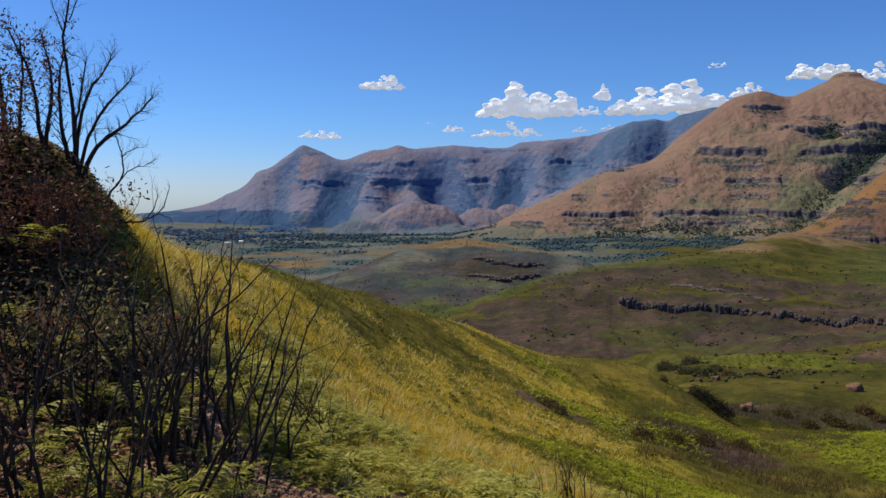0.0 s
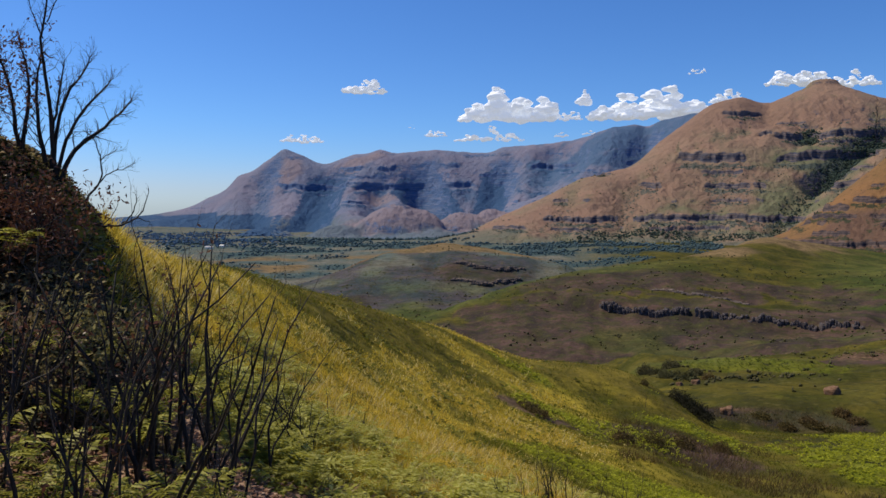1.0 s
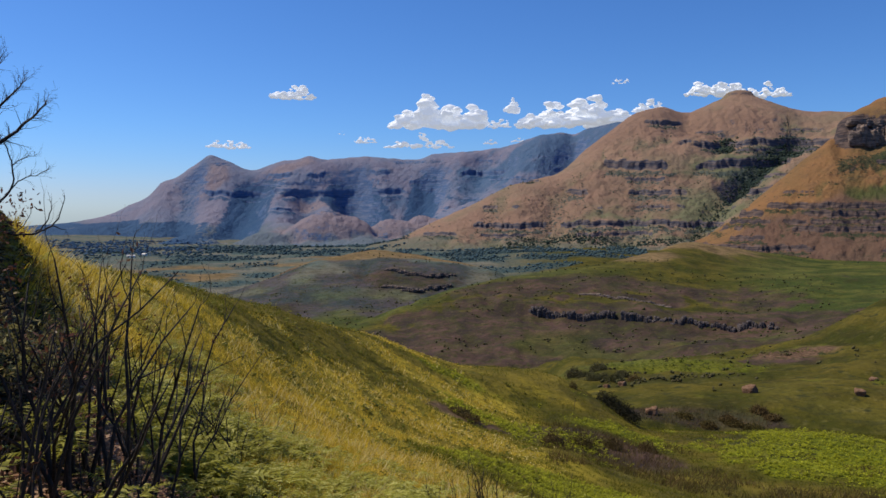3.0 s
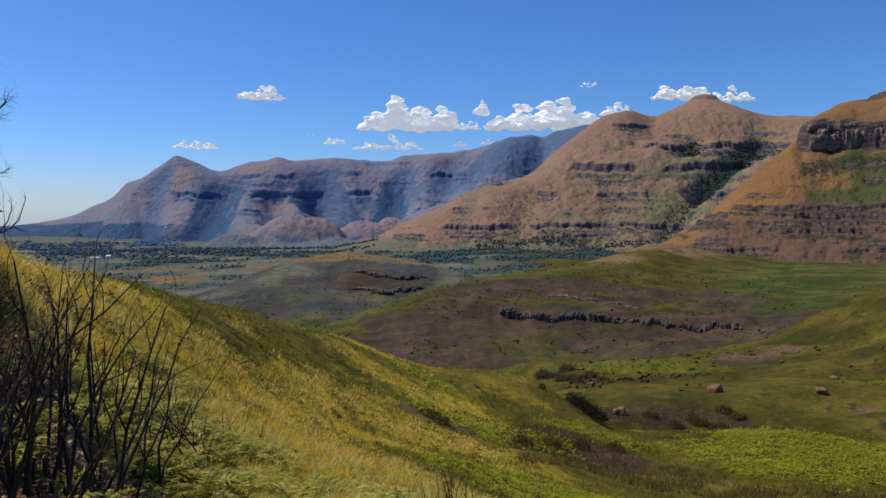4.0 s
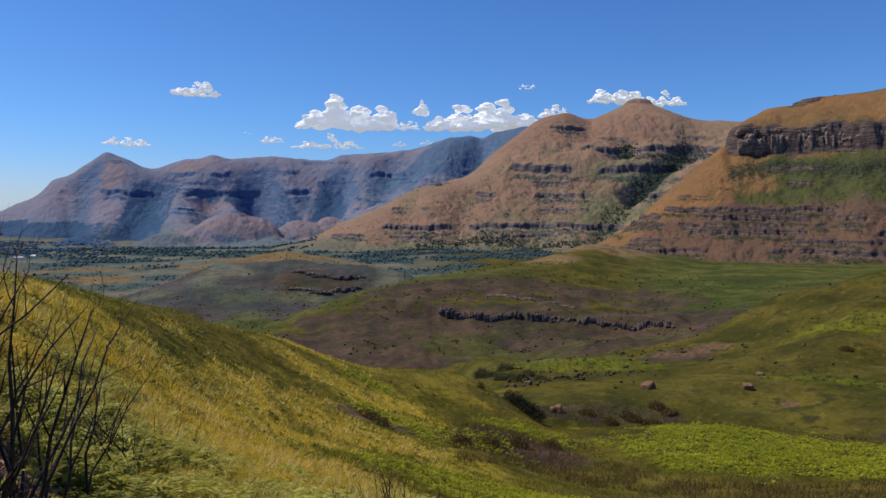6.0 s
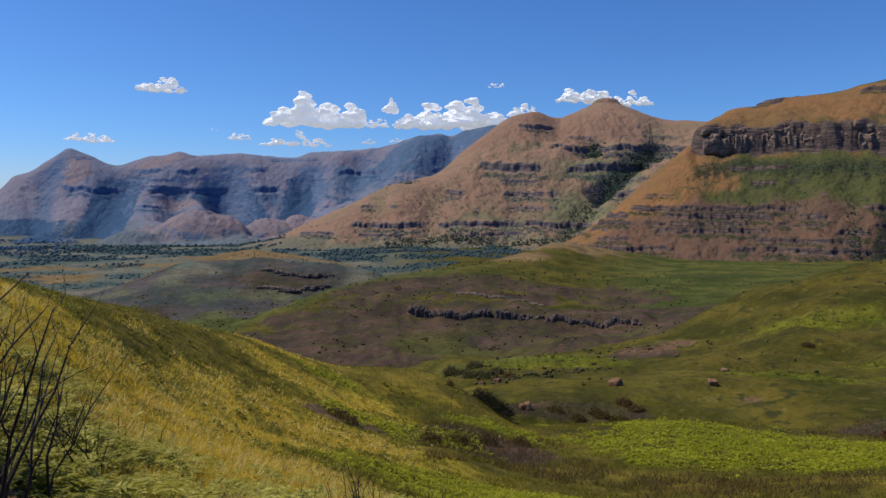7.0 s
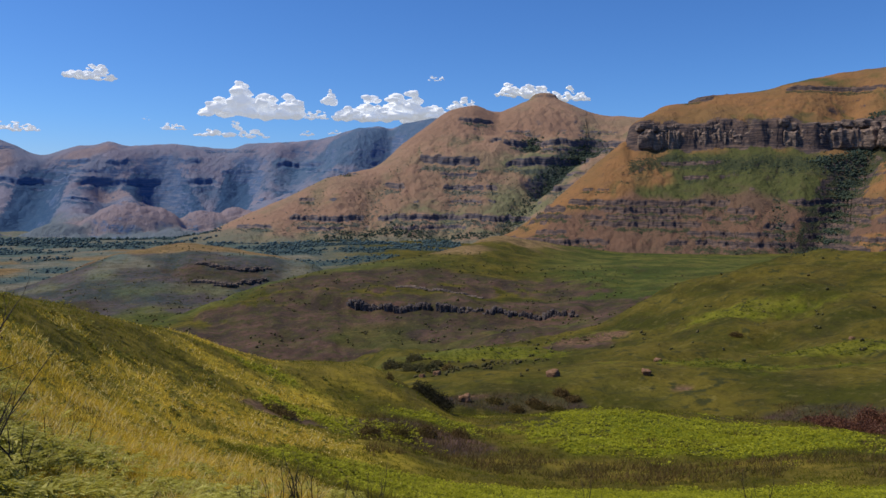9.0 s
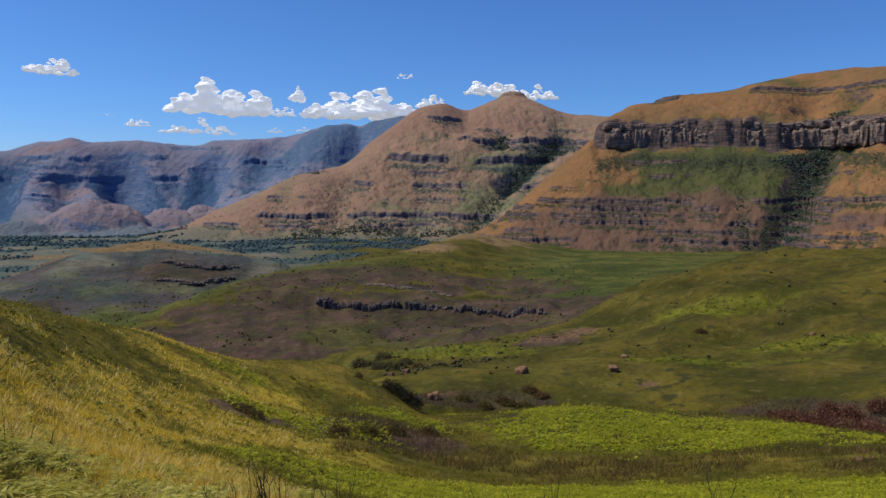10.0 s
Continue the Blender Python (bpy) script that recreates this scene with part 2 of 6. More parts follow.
# ---- the land: bearing, distance, height above the eye ----
NEAR = {
    "standing": [(0, 1.0, -1.7), (90, 2.0, -1.9), (180, 2.0, -1.5), (-90, 2.0, -1.5), (0, 4.0, -2.2), (45, 5.0, -2.9), (25, 12.0, -5.6)],
    "spur_crest": [(-20.0, 20.0, -1.19), (-17.7, 30.0, -2.05), (-14.3, 44.0, -3.40), (-10.7, 56, -5.50), (-8.8, 62, -6.55), (-4.9, 74, -9.7), (-0.8, 85, -12.8), (1.2, 91, -14.5), (3.4, 96, -17.1), (7.6, 105, -21.1), (10.2, 109, -22.1), (12.0, 110, -22.4), (14.1, 112, -23.5), (16.3, 110, -24.4), (18.4, 104, -25.2), (19.7, 100, -25.6), (20.6, 98, -26.4)],
    "spur_back": [(-20.0, 36.0, -2.75), (-15.4, 75, -10.8), (-9.6, 110, -22.8), (-3.7, 125, -32.0), (2.9, 140, -40.2), (8.5, 145, -41.8), (13.5, 142, -39.2), (17.2, 132, -35.8), (20.6, 118, -33.5)],
    "spur_face": [(-18.1, 16.0, -2.27), (-14.2, 18.0, -3.14), (-7.9, 45.0, -6.66), (-3.6, 45.0, -9.45), (2.9, 60, -14.5), (9.3, 76, -19.2), (13.5, 84, -22.2), (-9.6, 26.0, -5.40), (-3.7, 26.0, -7.46), (2.9, 32.0, -10.18), (9.4, 40.0, -13.18)],
    "near_slope": [(-12.3, 8.5, -3.30), (-0.0, 11.0, -4.38), (-7.1, 15.0, -4.51), (9.4, 14.0, -5.47), (-20.2, 8.5, -2.05), (-25.9, 6.0, -2.15), (-29.1, 8.0, -1.47), (-23.1, 10.5, -1.44)],
    "bank_crest": [(-29.7, 11.0, 0.67), (-26.0, 12.0, 0.48), (-24.1, 13.0, 0.09), (-22.2, 14.5, -0.40)],
    "bank_back": [(-32.2, 17.0, 0.45), (-28.4, 18.0, 0.20), (-25.4, 19.0, -0.23), (-22.9, 20.0, -0.78)],
    "bank_far_back": [(-31.7, 40.0, 0.04), (-27.2, 40.0, -1.02), (-23.7, 36.0, -1.93)],
    "bank_face": [(-28.5, 9.6, -0.37), (-25.1, 10.6, -0.49), (-22.3, 12.0, -0.99)],
    "lower_slope": [(13.3, 36.0, -13.41), (19.3, 42.0, -16.10), (32.4, 44.0, -16.87), (44.5, 44.0, -15.77), (53.6, 42.0, -13.83)],
    "gully_near": [(16.7, 66, -20.1), (21.9, 70, -22.5), (28.0, 66, -22.3), (32.3, 62, -21.4)],
    "bracken_mound": [(26.2, 92, -26.0), (30.5, 96, -25.6), (33.9, 98, -25.3), (38.4, 98, -25.3), (43.6, 96, -24.9), (35.6, 74, -23.0), (40.5, 78, -23.0), (48.0, 84, -22.2), (53.5, 76, -20.0)],
    "gully_far": [(21.0, 112, -31.2), (26.2, 124, -34.7), (32.2, 128, -34.9), (40.5, 128, -34.1), (46.5, 122, -31.3), (53.5, 110, -28.2)],
    "around": [(90, 20, -8), (75, 60, -18), (62, 100, -24), (120, 60, -12), (180, 25, 1), (-90, 20, 4), (-60, 15, 1), (-120, 60, 12), (-45, 40, 0.5), (180, 300, 30), (-90, 300, 50), (-60, 300, 20), (90, 300, -40), (-32, 120, -4), (-24, 160, -30), (-10, 200, -60), (5, 220, -70), (15, 200, -70), (30, 200, -60), (60, 200, -50)],
}
HILL = {
    "gully_foot": [(21.0, 112, -31.2), (26.2, 124, -34.7), (32.2, 128, -34.9), (40.5, 128, -34.1), (46.5, 122, -31.3), (53.5, 110, -28.2)],
    "bank_far": [(23.6, 136, -33.2), (27.9, 142, -33.3), (32.2, 146, -32.4), (37.2, 146, -32.1), (41.6, 142, -31.2), (45.7, 140, -30.3), (49.7, 136, -28.8), (53.3, 132, -26.4)],
    "hill_face": [(27.9, 180, -38.0), (32.1, 215, -42.4), (38.3, 185, -36.0), (43.8, 220, -35.0), (44.2, 168, -33.2), (49.5, 210, -31.6), (53.2, 230, -27.3), (36.3, 240, -40.2), (49.6, 170, -30.2), (53.3, 165, -28.2)],
    "hill_crest": [(25.7, 300, -56.4), (30.0, 300, -51.0), (34.2, 310, -42.3), (36.6, 315, -37.5), (39.4, 325, -29.7), (43.6, 340, -22.1), (47.6, 355, -19.4), (53.2, 370, -16.8)],
    "hill_back": [(32.1, 390, -66.6), (36.6, 400, -55.0), (42.1, 430, -43.1), (47.6, 450, -35.1), (53.3, 470, -31.1)],
    "valley_floor": [(9.9, 260, -52.9), (14.9, 290, -57.8), (21.0, 300, -60.0), (16.6, 220, -47.0), (22.7, 190, -42.0), (3.9, 420, -68.3), (1.2, 520, -77.9)],
    "east": [(60, 140, -24), (62, 230, -20), (62, 370, -14), (62, 480, -30)],
}
CLIFF = {
    "cliff_hill_foot": [(3.3, 400, -73.7), (7.6, 370, -74.4), (12.6, 370, -71.8), (19.5, 345, -68.5), (26.7, 370, -62.0)],
    "cliff_hill_band": [(9.3, 480, -61.8), (13.4, 470, -63.8), (17.4, 465, -64.9), (21.3, 460, -66.0), (26.7, 455, -66.0), (30.4, 450, -65.1)],
    "cliff_hill_crest": [(-0.2, 520, -74.5), (4.1, 560, -65.7), (7.5, 600, -58.2), (11.7, 630, -51.5), (15.8, 650, -47.5), (19.7, 690, -43.0), (22.7, 760, -38.0), (24.8, 900, -33.2)],
    "cliff_hill_behind": [(-0.2, 600, -98.8), (4.1, 680, -93.6), (7.6, 760, -86.8), (11.7, 800, -76.7), (15.8, 830, -69.7), (19.7, 880, -63.6)],
    "bench": [(26.9, 760, -47.1), (32.0, 620, -50.3), (34.1, 560, -55.2), (32.0, 850, -53.1), (38.2, 700, -49.4), (38.1, 1000, -56.0), (43.9, 1000, -54.3)],
    "east": [(52, 600, -40), (58, 1000, -50), (58, 700, -40)],
}
KNOLL = {
    "knoll_crest": [(-9.2, 760, -75.7), (-6.2, 790, -63.8), (-3.6, 830, -51.1), (1.5, 880, -41.0), (5.0, 850, -47.1), (8.4, 810, -54.2), (10.9, 800, -61.5)],
    "knoll_behind": [(-9.2, 880, -96.9), (-6.2, 920, -88.1), (-3.6, 980, -79.5), (1.5, 1080, -60.1), (5.0, 1050, -64.5), (8.4, 960, -71.4), (10.9, 920, -77.5)],
    "knoll_foot": [(-12.9, 760, -77.0), (-7.9, 640, -80.3), (-3.6, 600, -82.7), (-1.7, 560, -81.9), (2.4, 620, -80.8), (6.7, 700, -72.2)],
    "ends": [(-16, 800, -100), (-14, 1000, -100), (14, 900, -90), (13, 760, -90)],
}
VALLEY = {
    "far_valley": [(-18.9, 1100, -84.6), (-14.1, 1100, -86.7), (-9.6, 1500, -86.8), (-18.8, 2000, -82.6), (-3.6, 2000, -84.1), (-14.1, 2600, -98.1), (0.7, 1800, -80.8), (9.2, 1500, -76.7), (-4, 2600, -106), (4, 2500, -101), (17.4, 1300, -72.8), (-19.9, 3600, -84.2)],
    "plain": [(0, 300, -88), (-20, 500, -88), (25, 400, -85), (20, 700, -88), (0, 900, -90), (60, 500, -70), (-60, 500, -40), (120, 500, -20), (180, 500, 20), (-120, 500, 30), (-90, 1500, 30), (180, 1500, 60), (120, 1500, 0), (60, 1500, -80), (30, 1500, -90)],
    "rim": [(-22, 4800, -100), (0, 4800, -90), (30, 4800, -80), (60, 4800, -60), (120, 4800, 40), (180, 4800, 80), (-120, 4800, 60), (-60, 4800, -60)],
}
near_land, hill_land, cliff_land, knoll_land, valley_land = (Relief(q) for q in (NEAR, HILL, CLIFF, KNOLL, VALLEY))


def window(bearing, r, b0, b1, r0, r1, soft=2.0):
    """0 inside a stretch of the plan, growing outside it."""
    side = np.maximum(b0 - bearing, bearing - b1) / soft
    deep = np.maximum(np.log(r0 / r), np.log(r / r1)) / 0.06
    out = np.maximum(np.maximum(side, deep), 0)
    return out * out * 6 * np.clip(r / 200, 0.3, 3)


def land(bearing, r):
    """The highest of the landforms at each place."""
    z = valley_land(bearing, np.maximum(r, 200)) - 60 * smooth(260, 180, r)
    for form, box in ((knoll_land, (-13, 12, 560, 1080)), (cliff_land, (-1, 60, 350, 1150)), (hill_land, (19, 63, 124, 470, 5.0))):
        z = np.maximum(z, form(bearing, np.clip(r, 0.9 * box[2], 1.1 * box[3])) - window(bearing, r, *box))
    fade = window(bearing, r, -400, 400, 0.001, 128) * smooth(-30, -15, bearing) * smooth(75, 65, bearing)
    return np.maximum(z, near_land(bearing, np.minimum(r, 320)) - fade - window(bearing, r, -400, 400, 0.001, 280))


def near_to(bearing, r, b0, r0, wide, deep):
    """1 at a spot of the plan, fading to 0 at its rim: bearing, distance, half widths in metres."""
    a = np.radians(bearing - b0)
    return np.exp(-((r * np.sin(a)) / wide) ** 2 - ((r * np.cos(a) - r0) / deep) ** 2)


HILL_LEDGES = [([(11.6, 490), (13.4, 478), (17.4, 470), (21, 464), (26.7, 460), (30.6, 455)], 5.0), ([(17.0, 545), (20.0, 535), (24, 524)], 2.5),
               ([(2.2, 745), (5.0, 735), (7.5, 745)], 4.5), ([(2.0, 705), (4.5, 695), (7.2, 712)], 3.5)]


def land_height(bearing, r):
    """Height of the ground, with its bumps."""
    z = land(bearing, r)
    x, y = r * np.sin(np.radians(bearing)), r * np.cos(np.radians(bearing))
    z = z + (-1.7 - 0.10 * x - z) * (1 - smooth(1.5, 5, r))
    near = smooth(3, 12, r)
    z = z + near * 0.10 * fbm(x, y, 2.2, 3, 1) + near * 0.45 * fbm(x, y, 11, 3, 5) * smooth(15, 60, r)
    z = z + (4.6 * fbm(x, y, 80, 4, 43, ridged=True) + 1.7 * fbm(x, y, 17, 4, 45, ridged=True)) * smooth(140, 200, r) * smooth(460, 380, r)
    z = z + 4.0 * fbm(x, y, 46, 4, 7) * smooth(135, 190, r) * smooth(430, 340, r)
    z = z - 5.0 * (fbm(np.radians(bearing) * 500 + 0.12 * r, 0.22 * r, 42, 3, 47, ridged=True) - 0.15) * smooth(345, 400, r) * smooth(640, 520, r) * smooth(-4, 2, bearing) * smooth(33, 27, bearing)
    z = z + 2.4 * fbm(x, y, 60, 5, 19, ridged=True) * smooth(330, 420, r) * smooth(1300, 900, r)
    z = z + 1.3 * fbm(x, y, 45, 3, 9) * smooth(110, 260, r) + 5.0 * fbm(x, y, 190, 4, 13) * smooth(350, 1200, r)
    for rows, tall in HILL_LEDGES:
        line = np.interp(bearing, [q[0] for q in rows], [q[1] for q in rows])
        past = (r - line - 2.5 * fbm(x, y, 18, 2, 33)) / (0.012 * line)
        ends = smooth(rows[0][0] - 1.5, rows[0][0], bearing) * smooth(rows[-1][0] + 1.5, rows[-1][0], bearing)
        z = z + tall * ends * smooth(-0.4, 0.4, past) * smooth(14, 1, past)
    return z


fine = np.arange(-34, 57.01, 0.16)
bearings = np.concatenate([np.arange(-180, -34, 4.0), fine, np.arange(60, 181, 4.0)])
reach = np.concatenate([[0.01, 1.0, 2.0], np.geomspace(3.0, 160, 215), np.geomspace(162, 1200, 165), np.geomspace(1220, 4900, 50)])
B, D = np.meshgrid(bearings, reach, indexing="ij")
X, Y = D * np.sin(np.radians(B)), D * np.cos(np.radians(B))
n1 = fbm(X, Y, 14, 4, 21)
BRACKEN_SPOTS = [(35, 86, 17, 12), (45, 78, 12, 10), (19, 40, 9, 7), (28, 44, 12, 6), (40, 44, 12, 6), (50, 46, 10, 6), (13.5, 70, 7, 5), (21, 84, 5, 4), (7, 84, 5, 4), (23, 215, 28, 12), (42, 165, 24, 7), (48, 185, 20, 8), (29, 260, 22, 10), (43, 250, 20, 12)]
BURNT_SPOTS = [(18, 430, 120, 70), (8, 420, 60, 50), (30, 470, 60, 30), (49, 116, 15, 11), (20, 72, 9, 7), (24, 131, 12, 6), (29, 134, 8, 5), (45.5, 122, 6, 5), (32.4, 258, 17, 12), (30.5, 245, 8, 8), (3, 720, 50, 30), (-4, 640, 40, 20), (16, 560, 80, 40), (8.1, 64.5, 3, 1.6), (-9, 9.5, 1.6, 1.7), (-14, 8.7, 2.2, 1.6), (-18.5, 8, 2.2, 1.6), (-22, 9, 2, 2), (27, 405, 60, 40), (25, 335, 50, 22), (29, 235, 25, 12), (14, 410, 90, 40)]
RANK_SPOTS = [(-5, 60, 7, 6), (0, 68, 8, 6), (4, 82, 8, 6), (-13, 42, 5, 5), (-9, 48, 5, 5), (11, 100, 9, 6), (16, 104, 6, 5), (8, 92, 6, 5), (3, 44, 3, 3), (20, 63, 9, 6), (27, 63, 11, 7), (34, 61, 9, 5), (44, 60, 11, 5), (51, 64, 9, 7), (25, 84, 5, 5)]


def spots(bearing, r, rows):
    return sum(near_to(bearing, r, *row) for row in rows)


def plan_noise(bearing, r, size, seed):
    return fbm(r * np.sin(np.radians(bearing)), r * np.cos(np.radians(bearing)), size, 4, seed)


def bracken_at(bearing, r):
    return smooth(0.3, 0.75, spots(bearing, r, BRACKEN_SPOTS) + 0.5 * plan_noise(bearing, r, 14, 21) + 0.45 * plan_noise(bearing, r, 3.5, 22)) * (0.72 + 0.28 * smooth(20, 27, bearing))


def rank_at(bearing, r):
    brow_ = np.interp(bearing, [-20, -14.3, -4.9, 3.4, 10.2, 14.1, 20.6], [20, 44, 74, 96, 109, 112, 98])
    top = smooth(0.76, 0.9, r / brow_) * smooth(1.3, 1.12, r / brow_) * (smooth(4, -2, bearing) + smooth(8, 11, bearing))
    return smooth(0.3, 0.95, spots(bearing, r, RANK_SPOTS) + 0.42 * top + 0.6 * plan_noise(bearing, r, 9, 27) + 0.5 * plan_noise(bearing, r, 2.5, 28))


def burnt_at(bearing, r, more=0.0):
    n = 0.7 * plan_noise(bearing, r, 60, 25) + 0.35 * plan_noise(bearing, r, 14, 21)
    return smooth(0.4, 0.75, spots(bearing, r, BURNT_SPOTS) + more + n) * 0.95


bracken = bracken_at(B, D) * (1 - 0.5 * smooth(125, 145, D))
Z = land_height(B, D)
rise = np.gradient(Z, axis=1) / np.gradient(D, axis=1)
# hill faces rising from the eye: burnt cover, with their shade painted in
burnt = burnt_at(B, D, 0.75 * smooth(0.05, 0.14, rise) * smooth(350, 420, D) * smooth(650, 540, D))
bare = smooth(0.55, 0.8, spots(B, D, [(-28, 8, 2.2, 1.6), (-18, 7, 2.0, 1.2), (38.5, 143, 4, 4), (27, 139, 3, 2), (50.5, 121, 6, 5), (23.5, 133, 3, 3), (32.4, 259, 15, 11), (30.6, 250, 7, 7), (-6, 800, 30, 20), (0, 905, 60, 14)]) + 0.5 * n1)
brow = np.interp(B, [22, 30, 36.6, 43.6, 53], [280, 300, 315, 340, 370])
soft_ = 40 * plan_noise(B, D, 40, 29)
dry = smooth(140, 175, D) * smooth(brow + 12, brow, D) * smooth(22, 30, B + 0.1 * soft_) * smooth(-14, 6, soft_ + 10)
lush = np.clip(smooth(brow + 20, brow + 40, D) * smooth(1150, 1000, D) * smooth(25, 32, B) + spots(B, D, [(21, 225, 30, 14), (13, 640, 70, 50)]), 0, 1)
flank = np.interp(B, [-4, 0, 4, 8, 11], [430, 455, 490, 560, 640]) + 30 * plan_noise(B, D, 50, 38)
flank = smooth(-5, 30, D - flank) * smooth(760, 640, D) * smooth(11.5, 8.5, B) * smooth(-6, -3, B)
below = smooth(-0.05, 0.25, plan_noise(B, D, 45, 39)) * smooth(345, 370, D) * smooth(450, 415, D) * smooth(8, 12, B)
lush = np.clip(lush + 0.9 * flank + 0.7 * below, 0, 1)
burnt = burnt * (1 - 0.9 * flank) * (1 - 0.7 * below)
n2 = plan_noise(B, D, 70, 35)
tan = smooth(0.35, 0.8, spots(B, D, [(-4, 850, 60, 40), (-1, 890, 70, 60), (3, 890, 70, 60), (7, 860, 50, 40), (-7, 800, 40, 20), (-14, 1080, 60, 70), (-10, 1150, 70, 60), (-6, 1350, 80, 60), (-3, 1500, 60, 40), (24, 860, 50, 90), (21.5, 730, 35, 40), (27, 980, 60, 80), (-12, 1300, 60, 40), (-16, 1250, 50, 40)]) + 0.6 * n2)
heath = smooth(0.0, 0.35, 0.34 + n2) * smooth(560, 620, D) * smooth(845, 790, D) * smooth(10, 7, B)
groves = [(3, 25, 1330, 1720, 120, -0.12, 3), (5, 18, 960, 1400, 90, 0.04, 3), (-13, 4, 1500, 2450, 170, -0.10, 4), (-20, -6, 1000, 2000, 120, 0.08, 5)]
wooded = sum(smooth(b0 - 0.5, b0 + 0.5, B) * smooth(b1 + 0.5, b1 - 0.5, B) * smooth(r0 - 20, r0 + 20, D) * smooth(r1 + 40, r1 - 40, D) * smooth(cut - 0.05, cut + 0.1, fbm(X, Y, size, 3, seed)) for b0, b1, r0, r1, size, cut, seed in groves)
wooded = np.clip(wooded, 0, 1)
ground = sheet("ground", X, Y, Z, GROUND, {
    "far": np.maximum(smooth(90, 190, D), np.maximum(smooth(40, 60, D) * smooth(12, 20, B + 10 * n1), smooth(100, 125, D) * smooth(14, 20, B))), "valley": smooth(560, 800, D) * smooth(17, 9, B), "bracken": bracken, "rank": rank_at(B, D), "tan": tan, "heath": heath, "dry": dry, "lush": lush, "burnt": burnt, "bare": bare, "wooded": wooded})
tagged(ground, "grassy hillside falling to a wide green valley", "ground", kind="structure")


HEIGHTS = []


def carve(x, y, path):
    """How near each place is to a path of bearings and distances, squared."""
    p = np.array([(r * math.sin(radians(a)), r * math.cos(radians(a))) for a, r in path])
    near = np.full(x.shape, 1e18)
    for a, c in zip(p, p[1:]):
        d = c - a
        t = np.clip(((x - a[0]) * d[0] + (y - a[1]) * d[1]) / (d @ d), 0, 1)
        near = np.minimum(near, (x - a[0] - t * d[0]) ** 2 + (y - a[1] - t * d[1]) ** 2)
    return near


def mountain(name, label, lines, b0, b1, step, r0, r1, rows, bands, rough, ribs, material, greens, seed, gullies, low, browns=(), cones=(), mounds=(), thin=0.0, woods=()):
    """A mountain side: its form, gullies and ribs running down it, and cliffs (height, tallness, cover, bearings) along the beds."""
    form = Relief(lines, 0.012)
    bear = np.arange(b0, b1 + step / 2, step)
    rr = np.linspace(r0, r1, 700)
    B_, R_ = np.meshgrid(bear, rr, indexing="ij")
    x, y = R_ * np.sin(np.radians(B_)), R_ * np.cos(np.radians(B_))
    z = form(B_, R_)
    hollow, ravine = np.zeros_like(z), np.zeros_like(z)
    for path, depth, width in gullies:
        near = np.exp(-carve(x, y, path) / width ** 2)
        z, hollow = z - depth * near, np.maximum(hollow, near * min(1.0, depth / (0.35 * width)))
        if depth > 0.9 * width:
            ravine = np.maximum(ravine, smooth(0.12, 0.55, near))
    for a0, d0, top, lip in cones:
        x0, y0 = d0 * math.sin(radians(a0)), d0 * math.cos(radians(a0))
        away = np.hypot(x - x0, y - y0)
        flank = top - np.interp(away, [0, 0.6 * lip, lip, lip + 14, lip + 75, lip + 150, lip + 220, lip + 290, lip + 420, lip + 600], [0, 3, 8, 26, 54, 86, 128, 185, 420, 2000])
        z = np.maximum(z, flank)
    for a0, d0, top, wide, deep, tall in mounds:
        a = np.radians(B_ - a0)
        z = np.maximum(z, top - tall * ((R_ * np.sin(a) / wide) ** 2 + ((R_ * np.cos(a) - d0) / deep) ** 2))
    under = smooth(10, 90, z.max(axis=1, keepdims=True) - z)
    across = np.radians(B_) * 0.5 * (r0 + r1)
    wide, deep = ribs
    bend = across + 0.7 * wide * fbm(x, y, wide * 2.5, 3, seed + 2)
    rib = fbm(bend, R_ * 0.42, wide, 4, seed, ridged=True)
    hollow = np.maximum(hollow, smooth(0.28, 0.6, rib) * under)
    small = fbm(x, y, rough * 1.2, 4, seed + 7)
    z = z - deep * (rib - 0.15) * under + rough * (0.26 * small + 0.10 * fbm(x, y, rough * 0.35, 3, seed + 17)) * (0.3 + 0.7 * under)
    bed = z + rough * 0.45 * fbm(x, y, rough * 20, 2, seed + 5)
    done, rock, thick = z, np.zeros_like(z), np.maximum(0.5 * hollow, 1.1 * ravine * under)
    beds = list(bands)
    if thin:
        beds += [(m + 0.35 * thin * math.sin(7.1 * i), thin * (0.12 + 0.09 * math.sin(4.7 * i)), 0.34, -90, 90) for i, m in enumerate(np.arange(-70, 330, thin))]
    for i, (m, c, cover, lo, hi) in enumerate(beds):
        there = smooth(0.34 - 0.8 * cover, 0.54 - 0.8 * cover, fbm(across, R_ * 0.5, rough * 9, 4, seed + 11 + 5 * i)) * smooth(lo - 0.5, lo + 0.5, B_) * smooth(hi + 0.5, hi - 0.5, B_)
        jag = bed + 0.55 * c * fbm(across, R_ * 0.35, 2.2 * c, 3, seed + 50 + i)
        done = done + (ledges(jag, [(m, c)]) - jag) * there
        rock = np.maximum(rock, smooth(0.1, 0.6, there) * np.exp(-((jag - m) / (0.30 * c + 1.0)) ** 2))
        thick = np.maximum(thick, there * 0.8 * np.exp(-((jag - m + 1.1 * c) / (0.6 * c + 2)) ** 2))
    # a cloud shadow on the low slope, painted as dark scrub
    for a0, a1, height in woods:
        thick = np.maximum(thick, smooth(a0 - 1, a0, B_) * smooth(a1 + 1.5, a1 - 1.5, B_ + 2 * small) * smooth(height + 12, height - 12, done + 40 * fbm(x, y, 300, 4, seed + 71)))
    z = done
    HEIGHTS.append((b0, step, r0, rr[1] - rr[0], z))
